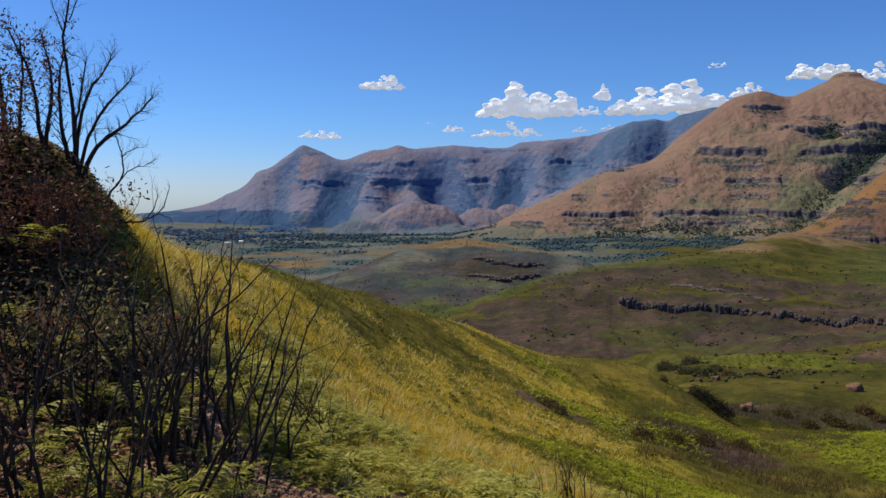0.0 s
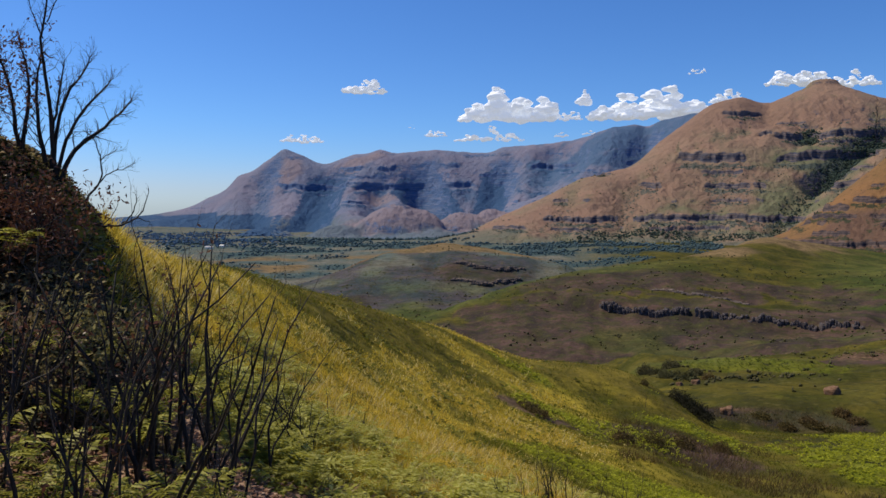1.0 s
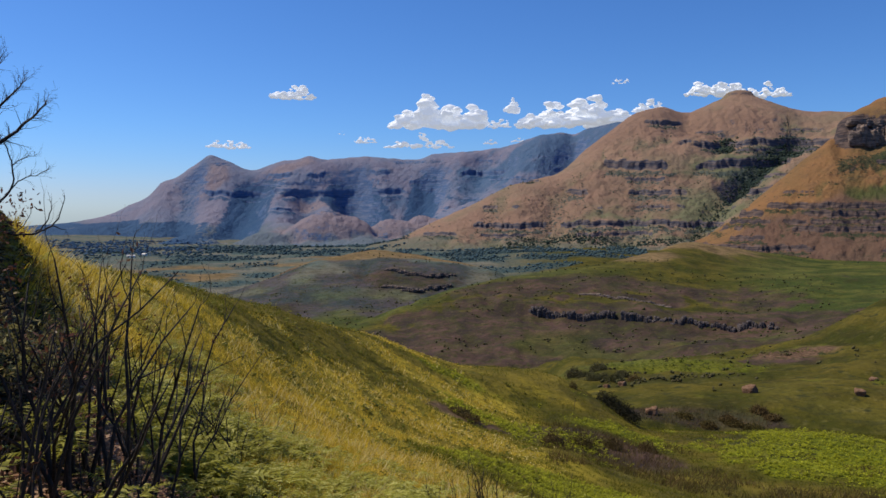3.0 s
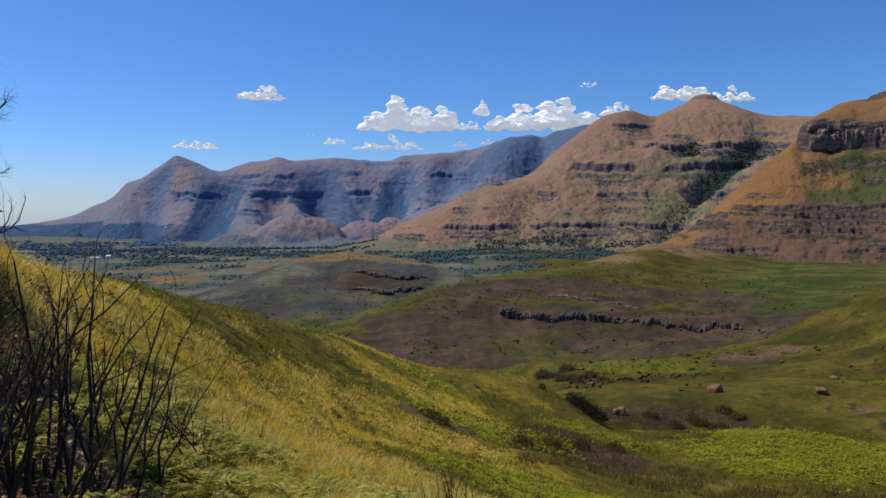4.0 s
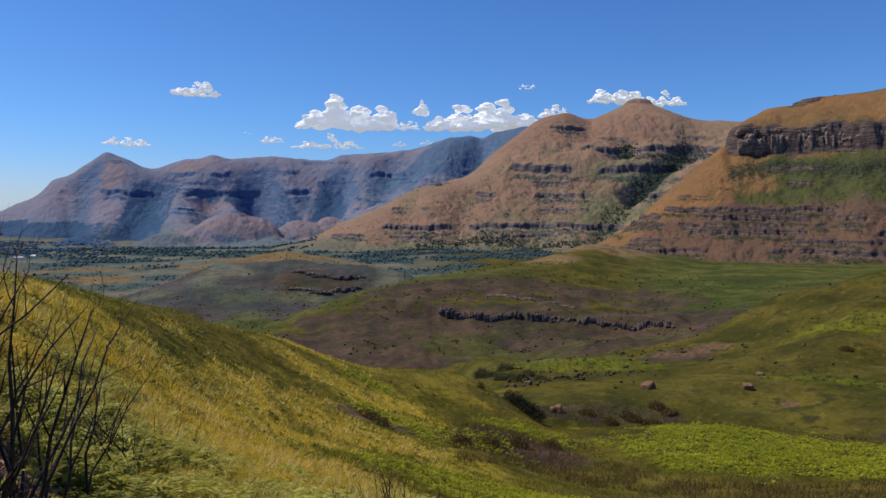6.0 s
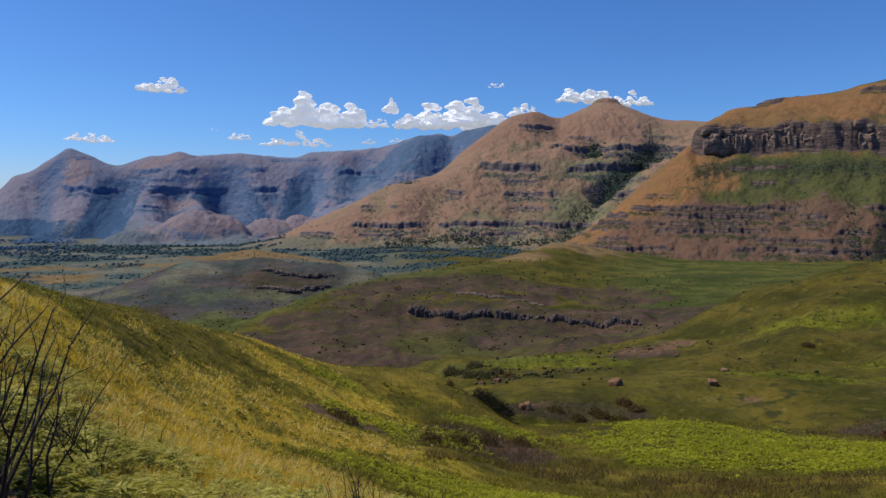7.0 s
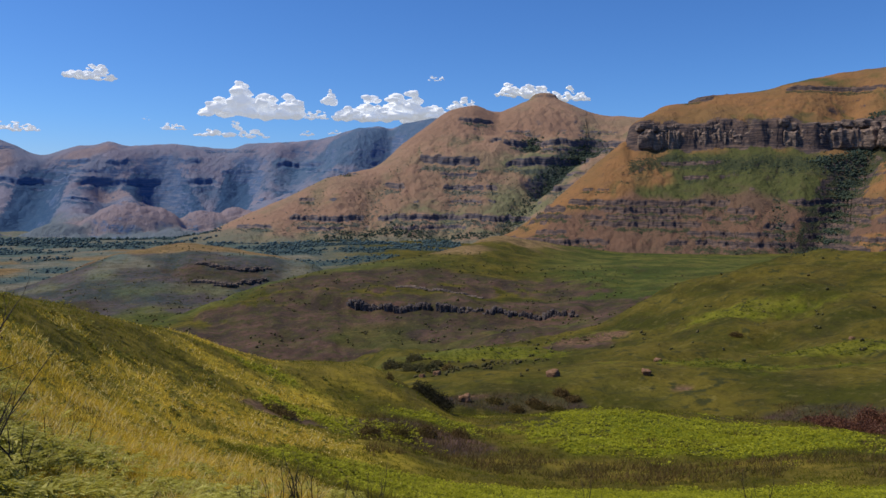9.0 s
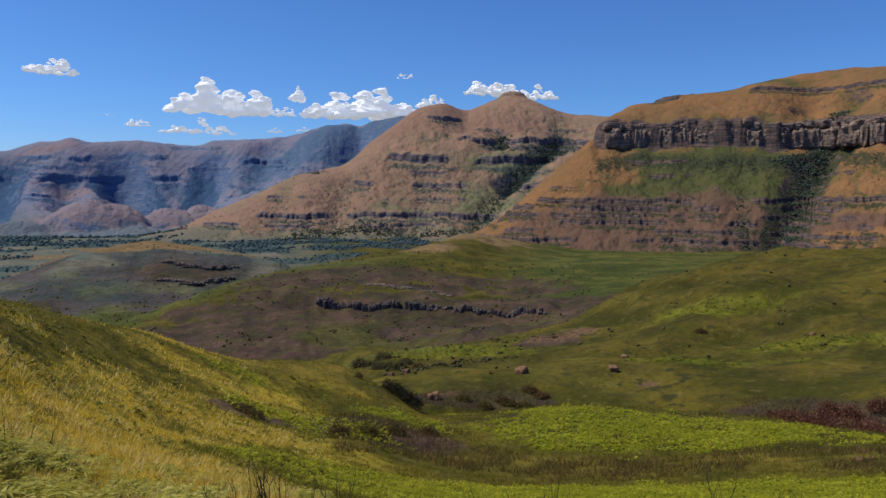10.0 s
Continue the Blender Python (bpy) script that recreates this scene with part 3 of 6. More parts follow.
    # points of each profile at even steps along the slope
    run = np.cumsum(np.hypot(np.diff(rr)[None, :] * 0.45, np.diff(z, axis=1)), axis=1)
    run = np.concatenate([np.zeros((len(bear), 1)), run], axis=1)
    even = np.linspace(0, 1, rows)

    def along_slope(grid):
        return np.stack([np.interp(even * k[-1], k, h) for k, h in zip(run, grid)])

    rad = np.stack([np.interp(even * k[-1], k, rr) for k in run])
    zed, rock, thick, hollow = (along_slope(q) for q in (z, rock, thick, hollow))
    Bq = np.repeat(bear[:, None], rows, 1)
    x, y = rad * np.sin(np.radians(Bq)), rad * np.cos(np.radians(Bq))
    g = sum((near_to(Bq, rad, *row) for row in greens), np.zeros_like(rad))
    g = smooth(0.3, 0.95, 0.85 * g + 0.9 * fbm(x, y, rough * 4, 5, seed + 31))
    w = sum((near_to(Bq, rad, *row) for row in browns), np.zeros_like(rad))
    w = smooth(0.3, 0.8, w + 0.6 * fbm(x, y, rough * 5, 4, seed + 37))
    foot = smooth(low[0], low[1], zed + rough * fbm(x, y, rough * 6, 4, seed + 39))
    ob = sheet(name, x, y, zed, material, {"green": g, "brown": w, "ledge": rock, "thick": thick, "hollow": hollow, "low": foot})
    tagged(ob, label, "mountain", kind="structure")
    return Bq, rad, thick


FAR = {
    "skyline": [(-23.6, 4650, -96.4), (-22.0, 4600, -83.7), (-19.9, 4500, -57.7), (-17.4, 4400, -0.7), (-14.4, 4300, 123.5), (-13.8, 4300, 182.9), (-12.0, 4250, 250.0), (-10.5, 4200, 327.9), (-9.1, 4150, 285.9), (-7.4, 4100, 238.4), (-5.3, 4050, 290.3), (-3.4, 4000, 314.1), (-1.5, 3950, 293.0), (0.7, 3900, 301.0), (4.1, 3900, 288.7), (5.8, 3850, 312.6), (9.1, 3800, 325.6), (11.6, 3750, 346.0), (14.0, 3700, 391.1), (17.2, 3650, 405.6), (19.5, 3600, 432.3), (22.4, 3600, 448.3)],
    "slope": [(-16.1, 3900, -65.1), (-13.2, 3950, 43.8), (-10.3, 3850, 89.8), (-10.4, 3400, -45.6), (-4.0, 3600, 85.1), (-5.3, 3150, -31.0), (-0.2, 3650, 86.5), (3.3, 3600, 85.2), (6.2, 3500, 82.5), (11.2, 3500, 183.5), (16.4, 3500, 254.1)],
    "foot": [(-23.7, 3300, -143.2), (-20.0, 3200, -142.5), (-16.1, 3000, -136.6), (-10.4, 2900, -123.7), (-6.2, 2600, -108), (-1.0, 2500, -102), (5.0, 2500, -100), (11.3, 2500, -100), (21.2, 2700, -109.8)],
    "back": [(-24, 4850, -220), (-14, 4850, -100), (-10, 4850, 0), (0, 4600, 0), (10, 4500, 0), (22, 4400, 60)],
}
MID = {
    "skyline": [(1.5, 2000, -75.2), (3.3, 2050, -63.2), (6.0, 2150, -16.4), (9.2, 2220, 38.9), (11.6, 2280, 89.5), (15.3, 2380, 129.5), (17.2, 2520, 212.5), (20.6, 2780, 350.6), (22.8, 2850, 386.8), (24.6, 2880, 368.3), (26.0, 2900, 374.3), (27.0, 2900, 382.4), (28.0, 2900, 382.7), (29.0, 2900, 375.4)],
    "skyline_east": [(30.1, 2900, 392.9), (31.8, 2920, 361.0), (33.6, 2950, 353.2), (35.9, 2950, 341.1), (41.8, 2950, 308.2)],
    "slope": [(13.3, 1880, -31.8), (19.2, 1880, -33.5), (24.8, 1880, -36.1), (13.3, 2100, 48.4), (19.2, 2080, 46.6), (24.7, 2080, 44.8), (19.2, 2250, 121.5), (24.7, 2250, 116.9), (19.1, 2400, 205.2), (24.6, 2370, 201.3), (29.4, 2360, 178.3), (31.8, 2450, 190.0), (33.5, 2500, 205.0)],
    "dome_foot": [(24.4, 2620, 277.5), (26.3, 2620, 285.2), (28.0, 2620, 287.8), (30.0, 2620, 279.1)],
    "foot": [(0.7, 1800, -85.3), (4.1, 1750, -78.8), (9.2, 1700, -82.0), (13.3, 1680, -86.0), (17.3, 1660, -88.2), (23.0, 1680, -81.4), (27.6, 1700, -77.0)],
    "back": [(0, 2500, -160), (6, 2700, -160), (12, 2900, -100), (20, 3300, 0), (28, 3500, 0), (42, 3500, 0)],
}
RIGHT = {
    "skyline": [(20.9, 1240, -78.7), (23.4, 1280, -63.2), (25.2, 1300, -43.2), (27.7, 1340, -5.6), (30.2, 1380, 49.1), (31.8, 1410, 85.7), (34.3, 1450, 131.4), (35.1, 1480, 160.7)],
    "cliff_edge": [(36.7, 1490, 168.8), (39.8, 1490, 167.3), (43.3, 1490, 166.1), (46.6, 1500, 161.4), (48.7, 1560, 157.5), (50.7, 1490, 155.3), (52.9, 1470, 156.4), (56.9, 1480, 158.5)],
    "top": [(36.3, 1620, 212.7), (38.6, 1660, 228.3), (39.4, 1620, 233.6), (43.2, 1640, 239.4), (44.7, 1680, 259.5), (47.9, 1740, 285.5), (50.9, 1780, 299.5), (52.8, 1800, 299.4), (56.8, 1820, 291.5)],
    "cliff_foot": [(35.9, 1440, 118.8), (39.9, 1430, 115.0), (43.7, 1430, 111.7), (47.3, 1440, 102.9), (51.4, 1400, 97.9), (54.0, 1390, 100.0)],
    "slope": [(31.9, 1270, 10.0), (37.2, 1280, 20.6), (41.9, 1290, 30.7), (45.7, 1280, 22.0), (50.2, 1230, 13.5), (52.8, 1250, 30.4), (37.3, 1180, -23.7), (42.0, 1180, -21.9), (45.4, 1170, -28.4), (49.3, 1100, -32.2), (53.0, 1090, -29.9)],
    "foot": [(20.0, 1180, -83.9), (25.6, 1130, -68.8), (32.0, 1100, -64.6), (38.1, 1080, -64.4), (44.0, 1060, -65.0), (49.4, 1020, -60.7), (54.3, 1010, -56.1)],
    "back": [(18, 1500, -160), (24, 1600, -160), (29, 1700, -100), (33, 1800, 40), (40, 2300, 100), (57, 2400, 100)],
}
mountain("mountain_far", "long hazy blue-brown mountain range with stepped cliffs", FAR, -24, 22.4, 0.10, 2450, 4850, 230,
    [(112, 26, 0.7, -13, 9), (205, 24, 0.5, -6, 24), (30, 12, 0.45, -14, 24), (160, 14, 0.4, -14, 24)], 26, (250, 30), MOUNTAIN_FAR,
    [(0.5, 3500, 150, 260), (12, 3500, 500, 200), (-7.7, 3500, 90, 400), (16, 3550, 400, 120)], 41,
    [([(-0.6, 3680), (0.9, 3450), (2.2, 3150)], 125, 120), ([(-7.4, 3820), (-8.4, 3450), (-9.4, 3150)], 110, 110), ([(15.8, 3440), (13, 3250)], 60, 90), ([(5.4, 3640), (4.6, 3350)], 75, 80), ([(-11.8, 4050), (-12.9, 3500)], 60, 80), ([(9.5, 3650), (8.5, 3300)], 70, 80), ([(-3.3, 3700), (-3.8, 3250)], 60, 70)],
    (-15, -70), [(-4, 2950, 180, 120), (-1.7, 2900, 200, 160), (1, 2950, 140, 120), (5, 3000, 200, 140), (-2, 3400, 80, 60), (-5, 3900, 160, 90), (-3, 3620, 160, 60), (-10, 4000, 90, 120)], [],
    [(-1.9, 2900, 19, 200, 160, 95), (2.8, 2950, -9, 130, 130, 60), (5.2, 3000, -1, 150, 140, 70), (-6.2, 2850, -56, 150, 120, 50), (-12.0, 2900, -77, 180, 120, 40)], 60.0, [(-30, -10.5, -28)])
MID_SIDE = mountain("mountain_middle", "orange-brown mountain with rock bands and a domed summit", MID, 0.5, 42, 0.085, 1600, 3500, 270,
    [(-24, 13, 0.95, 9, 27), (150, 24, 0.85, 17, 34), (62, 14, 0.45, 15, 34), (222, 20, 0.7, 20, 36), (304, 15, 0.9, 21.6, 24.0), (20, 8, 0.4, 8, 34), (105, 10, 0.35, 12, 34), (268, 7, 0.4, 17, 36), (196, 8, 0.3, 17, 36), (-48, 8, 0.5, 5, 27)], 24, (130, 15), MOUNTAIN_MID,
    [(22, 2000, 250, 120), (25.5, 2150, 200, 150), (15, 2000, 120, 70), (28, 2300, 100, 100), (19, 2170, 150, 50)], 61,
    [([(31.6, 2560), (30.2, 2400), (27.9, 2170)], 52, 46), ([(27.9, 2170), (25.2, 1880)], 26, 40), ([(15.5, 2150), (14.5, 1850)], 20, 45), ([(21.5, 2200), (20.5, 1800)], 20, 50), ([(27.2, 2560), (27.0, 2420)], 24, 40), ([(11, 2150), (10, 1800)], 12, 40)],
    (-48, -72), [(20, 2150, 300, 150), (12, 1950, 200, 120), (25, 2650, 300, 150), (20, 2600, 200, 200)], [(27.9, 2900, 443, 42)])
RIGHT_SIDE = mountain("mountain_right", "steep grassy mountain with a tall dark sandstone cliff", RIGHT, 18.5, 57, 0.078, 980, 2400, 275,
    [(142, 46, 1.3, 34, 90), (18, 8, 0.75, 18, 90), (5, 9, 0.7, 18, 90), (-8, 6, 0.6, 18, 90), (-19, 8, 0.7, 18, 90), (-32, 6, 0.7, 18, 90), (-45, 7, 0.75, 18, 90), (62, 6, 0.35, 18, 90), (88, 6, 0.3, 18, 90), (40, 4, 0.3, 18, 90), (244, 9, 0.7, 43.5, 90), (222, 9, 0.6, 37.5, 41)], 15, (75, 9), MOUNTAIN_RIGHT,
    [(39.5, 1390, 90, 60), (42.5, 1375, 120, 90), (45.5, 1370, 90, 100), (44.5, 1700, 150, 40), (42, 1300, 110, 30), (38.5, 1310, 60, 25)], 81,
    [([(50.0, 1455), (49.0, 1420), (48.2, 1340), (47.2, 1200), (46.8, 1080)], 46, 34), ([(51.2, 1600), (50.3, 1500)], 24, 30), ([(41, 1350), (40.5, 1150)], 9, 30), ([(35.2, 1350), (36, 1130)], 8, 30), ([(38, 1400), (38.5, 1150)], 7, 22), ([(44.3, 1400), (44.6, 1150)], 10, 24)],
    (-46, -60), [(34, 1190, 90, 80), (37, 1190, 130, 90), (41, 1190, 150, 90), (44.5, 1190, 120, 90), (52, 1150, 60, 30), (31, 1200, 60, 40), (38.6, 1640, 60, 40)])


# ---- helpers for the things ----
def surface(bearing, r):
    """Height of the land, mountains included."""
    bearing, r = np.asarray(bearing, float), np.asarray(r, float)
    z = land_height(bearing, r)
    for b0, db, r0, dr, grid in HEIGHTS:
        i, j = (bearing - b0) / db, (r - r0) / dr
        ok = (i >= 0) & (j >= 0) & (i < grid.shape[0] - 1) & (j < grid.shape[1] - 1)
        i, j = np.clip(i, 0, grid.shape[0] - 1).round().astype(int), np.clip(j, 0, grid.shape[1] - 1).round().astype(int)
        z = np.where(ok, np.maximum(z, grid[i, j]), z)
    return z


def spot(bearing, r, sink=0.0):
    """A place on the land."""
    a = radians(bearing)
    return Vector((r * math.sin(a), r * math.cos(a), float(surface([bearing], [r])[0]) - sink))


class Build:
    """Collects points and faces of one mesh."""

    def __init__(self):
        self.v, self.f, self.n = [], [], 0

    def add(self, verts, faces):
        self.v.append(np.asarray(verts, float))
        self.f += [tuple(i + self.n for i in f) for f in faces]
        self.n += len(verts)

    def tube(self, pts, radii, sides=5):
        pts = [Vector(p) for p in pts]
        verts, faces = [], []
        for i, p in enumerate(pts):
            way = (pts[min(i + 1, len(pts) - 1)] - pts[max(i - 1, 0)]).normalized()
            side = way.cross(Vector((0.31, 0.77, 0.2))).normalized()
            up = way.cross(side)
            verts += [p + radii[i] * (math.cos(2 * math.pi * k / sides) * side + math.sin(2 * math.pi * k / sides) * up) for k in range(sides)]
        for i in range(len(pts) - 1):
            for k in range(sides):
                m = (k + 1) % sides
                faces.append((i * sides + k, i * sides + m, (i + 1) * sides + m, (i + 1) * sides + k))
        faces.append(tuple(range((len(pts) - 1) * sides, len(pts) * sides)))
        self.add(verts, faces)

    def mesh(self, name, material, smooth_=True):
        me = bpy.data.meshes.new(name)
        me.from_pydata(np.concatenate(self.v).tolist(), [], self.f)
        me.materials.append(material)
        if smooth_:
            me.polygons.foreach_set("use_smooth", np.ones(len(me.polygons), bool))
        return me


def part(name, build, material, parent, label="", smooth_=True):
    ob = new(name, build.mesh(name, material, smooth_) if isinstance(build, Build) else build)
    ob.parent = parent
    return tagged(ob, label)


def soup(name, verts, faces_each, count, material, label, category, marks=None):
    """One object of many alike pieces: verts (count, n, 3), the faces of one piece."""
    n = verts.shape[1]
    me = bpy.data.meshes.new(name)
    me.vertices.add(count * n)
    me.vertices.foreach_set("co", verts.astype(np.float32).ravel())
    k = len(faces_each[0])
    f = (np.arange(count)[:, None, None] * n + np.array(faces_each)[None]).reshape(-1, k)
    me.loops.add(f.size)
    me.loops.foreach_set("vertex_index", f.ravel().astype(np.int32))
    me.polygons.add(len(f))
    me.polygons.foreach_set("loop_start", np.arange(0, f.size, k, dtype=np.int32))
    me.update(calc_edges=True)
    me.materials.append(material)
    return tagged(new(name, me), label, category, kind="stuff")


rng = np.random.default_rng(7)


def leaf_material(name, colours, through_=0.35, patch=6.0, rough=0.6):
    """Leaves and blades: three colours by piece and by patch, part of the light comes through."""
    m = Mat(name, rough, 0.08)
    ramp = m.n.new("ShaderNodeValToRGB")
    m.l.new(m.geo.outputs["Random Per Island"], ramp.inputs[0])
    ramp.color_ramp.elements[0].color, ramp.color_ramp.elements[1].color = (*colours[0], 1), (*colours[2], 1)
    ramp.color_ramp.elements.new(0.5).color = (*colours[1], 1)
    c = m.mix(m.math("MULTIPLY", m.ramp(m.noise(patch), 0.38, 0.66), 0.7), ramp.outputs[0], colours[3])
    c = m.mix(m.math("MULTIPLY", m.ramp(m.noise(patch * 0.17, 3), 0.5, 0.68), 0.55), c, tuple(0.45 * q for q in colours[0]))
    m.colour(c)
    t = m.n.new("ShaderNodeBsdfTranslucent")
    m.l.new(c, t.inputs[0])
    x = m.n.new("ShaderNodeMixShader")
    x.inputs[0].default_value = through_
    m.l.new(m.p.outputs[0], x.inputs[1])
    m.l.new(t.outputs[0], x.inputs[2])
    m.l.new(x.outputs[0], m.n["Material Output"].inputs[0])
    return m.m


def rock_material(name, dark, light, size):
    m = Mat(name)
    bed, fine_ = m.noise(size, 5, 0.65, flat=5.0), m.noise(size * 0.3, 6, 0.7)
    c = m.mix(m.ramp(bed, 0.36, 0.66), dark, light)
    c = m.mix(m.math("MULTIPLY", m.ramp(fine_, 0.48, 0.72), 0.6), c, tuple(0.5 * q for q in dark))
    tone = m.n.new("ShaderNodeObjectInfo").outputs["Random"]
    c = m.mix(m.math("MULTIPLY", m.ramp(tone, 0.45, 1.0), 0.55), c, m.mix(0.5, c, light))
    m.bump(m.math("ADD", fine_, bed), size * 0.2, 0.8)
    return m.colour(c)


GRASS = leaf_material("grass", [(0.36, 0.255, 0.026), (0.72, 0.50, 0.055), (0.92, 0.70, 0.16), (0.52, 0.39, 0.034)], 0.55, 4.0)
GREEN_GRASS = leaf_material("green_grass", [(0.10, 0.10, 0.01), (0.17, 0.155, 0.018), (0.28, 0.23, 0.045), (0.11, 0.125, 0.01)], 0.4, 6.0)
FAR_BRACKEN = leaf_material("far_bracken", [(0.08, 0.105, 0.012), (0.125, 0.15, 0.018), (0.19, 0.20, 0.03), (0.10, 0.115, 0.012)], 0.4, 8.0)
STRAW = leaf_material("straw", [(0.62, 0.50, 0.16), (0.78, 0.64, 0.26), (0.85, 0.74, 0.40), (0.68, 0.50, 0.14)], 0.4, 3.0)
BRACKEN = leaf_material("bracken", [(0.21, 0.225, 0.012), (0.35, 0.36, 0.022), (0.50, 0.49, 0.05), (0.26, 0.265, 0.014)], 0.45, 5.0)
FERN = leaf_material("fern", [(0.22, 0.21, 0.026), (0.42, 0.40, 0.06), (0.68, 0.64, 0.20), (0.28, 0.26, 0.03)], 0.45, 1.5, 0.45)
LITTER = leaf_material("undergrowth", [(0.12, 0.11, 0.03), (0.30, 0.25, 0.09), (0.46, 0.40, 0.17), (0.32, 0.19, 0.10)], 0.35, 1.2)
DEAD_LEAF = leaf_material("dead_leaf", [(0.20, 0.10, 0.06), (0.36, 0.20, 0.12), (0.55, 0.37, 0.24), (0.18, 0.09, 0.055)], 0.25, 0.6)
RUST = leaf_material("rust_leaf", [(0.10, 0.042, 0.027), (0.17, 0.072, 0.043), (0.25, 0.13, 0.08), (0.10, 0.04, 0.025)], 0.25, 0.8, 0.35)
HEATH = leaf_material("heath", [(0.075, 0.05, 0.020), (0.13, 0.082, 0.034), (0.20, 0.14, 0.055), (0.10, 0.09, 0.022)], 0.25, 9.0)
# distance haze is put into these crown colours, bluest farthest off
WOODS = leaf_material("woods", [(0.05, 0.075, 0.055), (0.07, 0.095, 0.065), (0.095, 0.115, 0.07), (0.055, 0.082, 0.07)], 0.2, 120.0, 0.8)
HAZED_WOODS = leaf_material("hazed_woods", [(0.065, 0.11, 0.12), (0.085, 0.135, 0.14), (0.12, 0.165, 0.15), (0.07, 0.12, 0.145)], 0.2, 200.0, 0.8)
# dark blue of a cloud shadow on the foothills, put into the crowns
CLOUD_SHADE = leaf_material("cloud_shade", [(0.055, 0.115, 0.20), (0.065, 0.13, 0.215), (0.075, 0.14, 0.22), (0.055, 0.115, 0.21)], 0.2, 200.0, 0.8)
# near-black: shade of the bank and the spur's hollow, put into colour
SHADE_TWIGS = leaf_material("shade_twigs", [(0.02, 0.018, 0.012), (0.035, 0.03, 0.018), (0.06, 0.055, 0.025), (0.03, 0.03, 0.014)], 0.15, 4.0)
SCRUB = leaf_material("scrub", [(0.07, 0.075, 0.028), (0.11, 0.115, 0.04), (0.14, 0.125, 0.06), (0.10, 0.08, 0.042)], 0.2, 60.0, 0.8)
ROCK_DARK = rock_material("dark_sandstone", (0.045, 0.042, 0.046), (0.155, 0.125, 0.115), 2.0)
ROCK_GREY = rock_material("grey_sandstone", (0.075, 0.065, 0.065), (0.22, 0.165, 0.13), 14.0)
ROCK_CROWN = rock_material("pale_sandstone", (0.10, 0.08, 0.078), (0.31, 0.225, 0.175), 12.0)
ROCK_ORANGE = rock_material("orange_sandstone", (0.13, 0.07, 0.04), (0.27, 0.165, 0.105), 0.9)


def bark_material():
    m = Mat("charred_bark", 0.75, 0.3)
    n = m.noise(0.03, 5, 0.7, flat=0.25)
    c = m.mix(m.ramp(n, 0.4, 0.7), (0.012, 0.010, 0.009), (0.06, 0.04, 0.032))
    m.bump(n, 0.004, 0.7)
    return m.colour(c)


BARK = bark_material()


def cloud_material():
    """Droplets' scattered sunlight is an added glow; sky far behind all the land."""
    m = Mat("cloud", 1.0, 0.0)
    m.colour(m.mix(m.ramp(m.noise(120, 5, 0.6), 0.35, 0.65), (0.56, 0.57, 0.60), (0.66, 0.66, 0.67)))
    m.p.inputs["Emission Color"].default_value, m.p.inputs["Emission Strength"].default_value = (0.88, 0.93, 1.0, 1), 0.40
    m.bump(m.noise(30, 5, 0.6), 8.0, 0.4)
    return m.m


CLOUD = cloud_material()


def ico(level):
    bm = bmesh.new()
    bmesh.ops.create_icosphere(bm, subdivisions=level, radius=1.0)
    v = np.array([q.co[:] for q in bm.verts])
    f = [tuple(w.index for w in q.verts) for q in bm.faces]
    bm.free()
    return v, f


ICO1, ICO1_F = ico(1)
ICO2, ICO2_F = ico(2)
ICO3, ICO3_F = ico(3)


# ---- clouds ----
def cloud(bearing, height, width, tall, puffs, seed, heaps=((-0.5, 0.7), (0.1, 1.0), (0.6, 0.7))):
    """A fair-weather cloud: flat below, heaped above; bearing and height angle in degrees, sizes in metres."""
    g = np.random.default_rng(seed)
    base = Vector((math.sin(radians(bearing)), math.cos(radians(bearing)), 0)) * 4880
    base.z = 4880 * math.tan(radians(height))
    body, floor_ = Build(), 0.2 if width > 400 else 0.36
    puffs = int(puffs * (1.0 if width > 400 else 1.7))
    for i in range(puffs):
        u = -0.97 + 1.94 * (i + g.uniform(0, 1)) / puffs
        crest = floor_ + (1 - floor_) * max(math.exp(-((u - h) / 0.17) ** 2) * w for h, w in heaps)
        crest *= (1 - u * u) ** 0.4
        v = g.uniform(0.0, 1.0) * crest
        size = (0.05 + 0.13 * crest * (1.1 - 0.75 * v)) * tall * g.uniform(0.5, 1.2)
        p = np.array([u * width / 2, g.uniform(-0.08, 0.08) * width, (v - 0.3) * tall])
        n = np.array([noise.fractal(Vector(q) * 1.8 + Vector((i * 3.1, seed, 0)), 0.9, 2.0, 4) for q in ICO2])
        body.add(p + ICO2 * (size * np.array([1.75, 1.1, 0.8]) * (1 + 0.45 * n[:, None])), ICO2_F)
    root = new("cloud", body.mesh("cloud", CLOUD))
    root.matrix_world = Matrix.Translation(base) @ pose(0, 0, 0, 0, 0, -bearing)
    fuse = root.modifiers.new("fuse", "REMESH")
    fuse.mode, fuse.voxel_size, fuse.use_smooth_shade = "VOXEL", max(4.0, tall / 40), True
    return tagged(root, "small white fair-weather cumulus cloud in blue sky", "cloud", "clouds over the mountains")


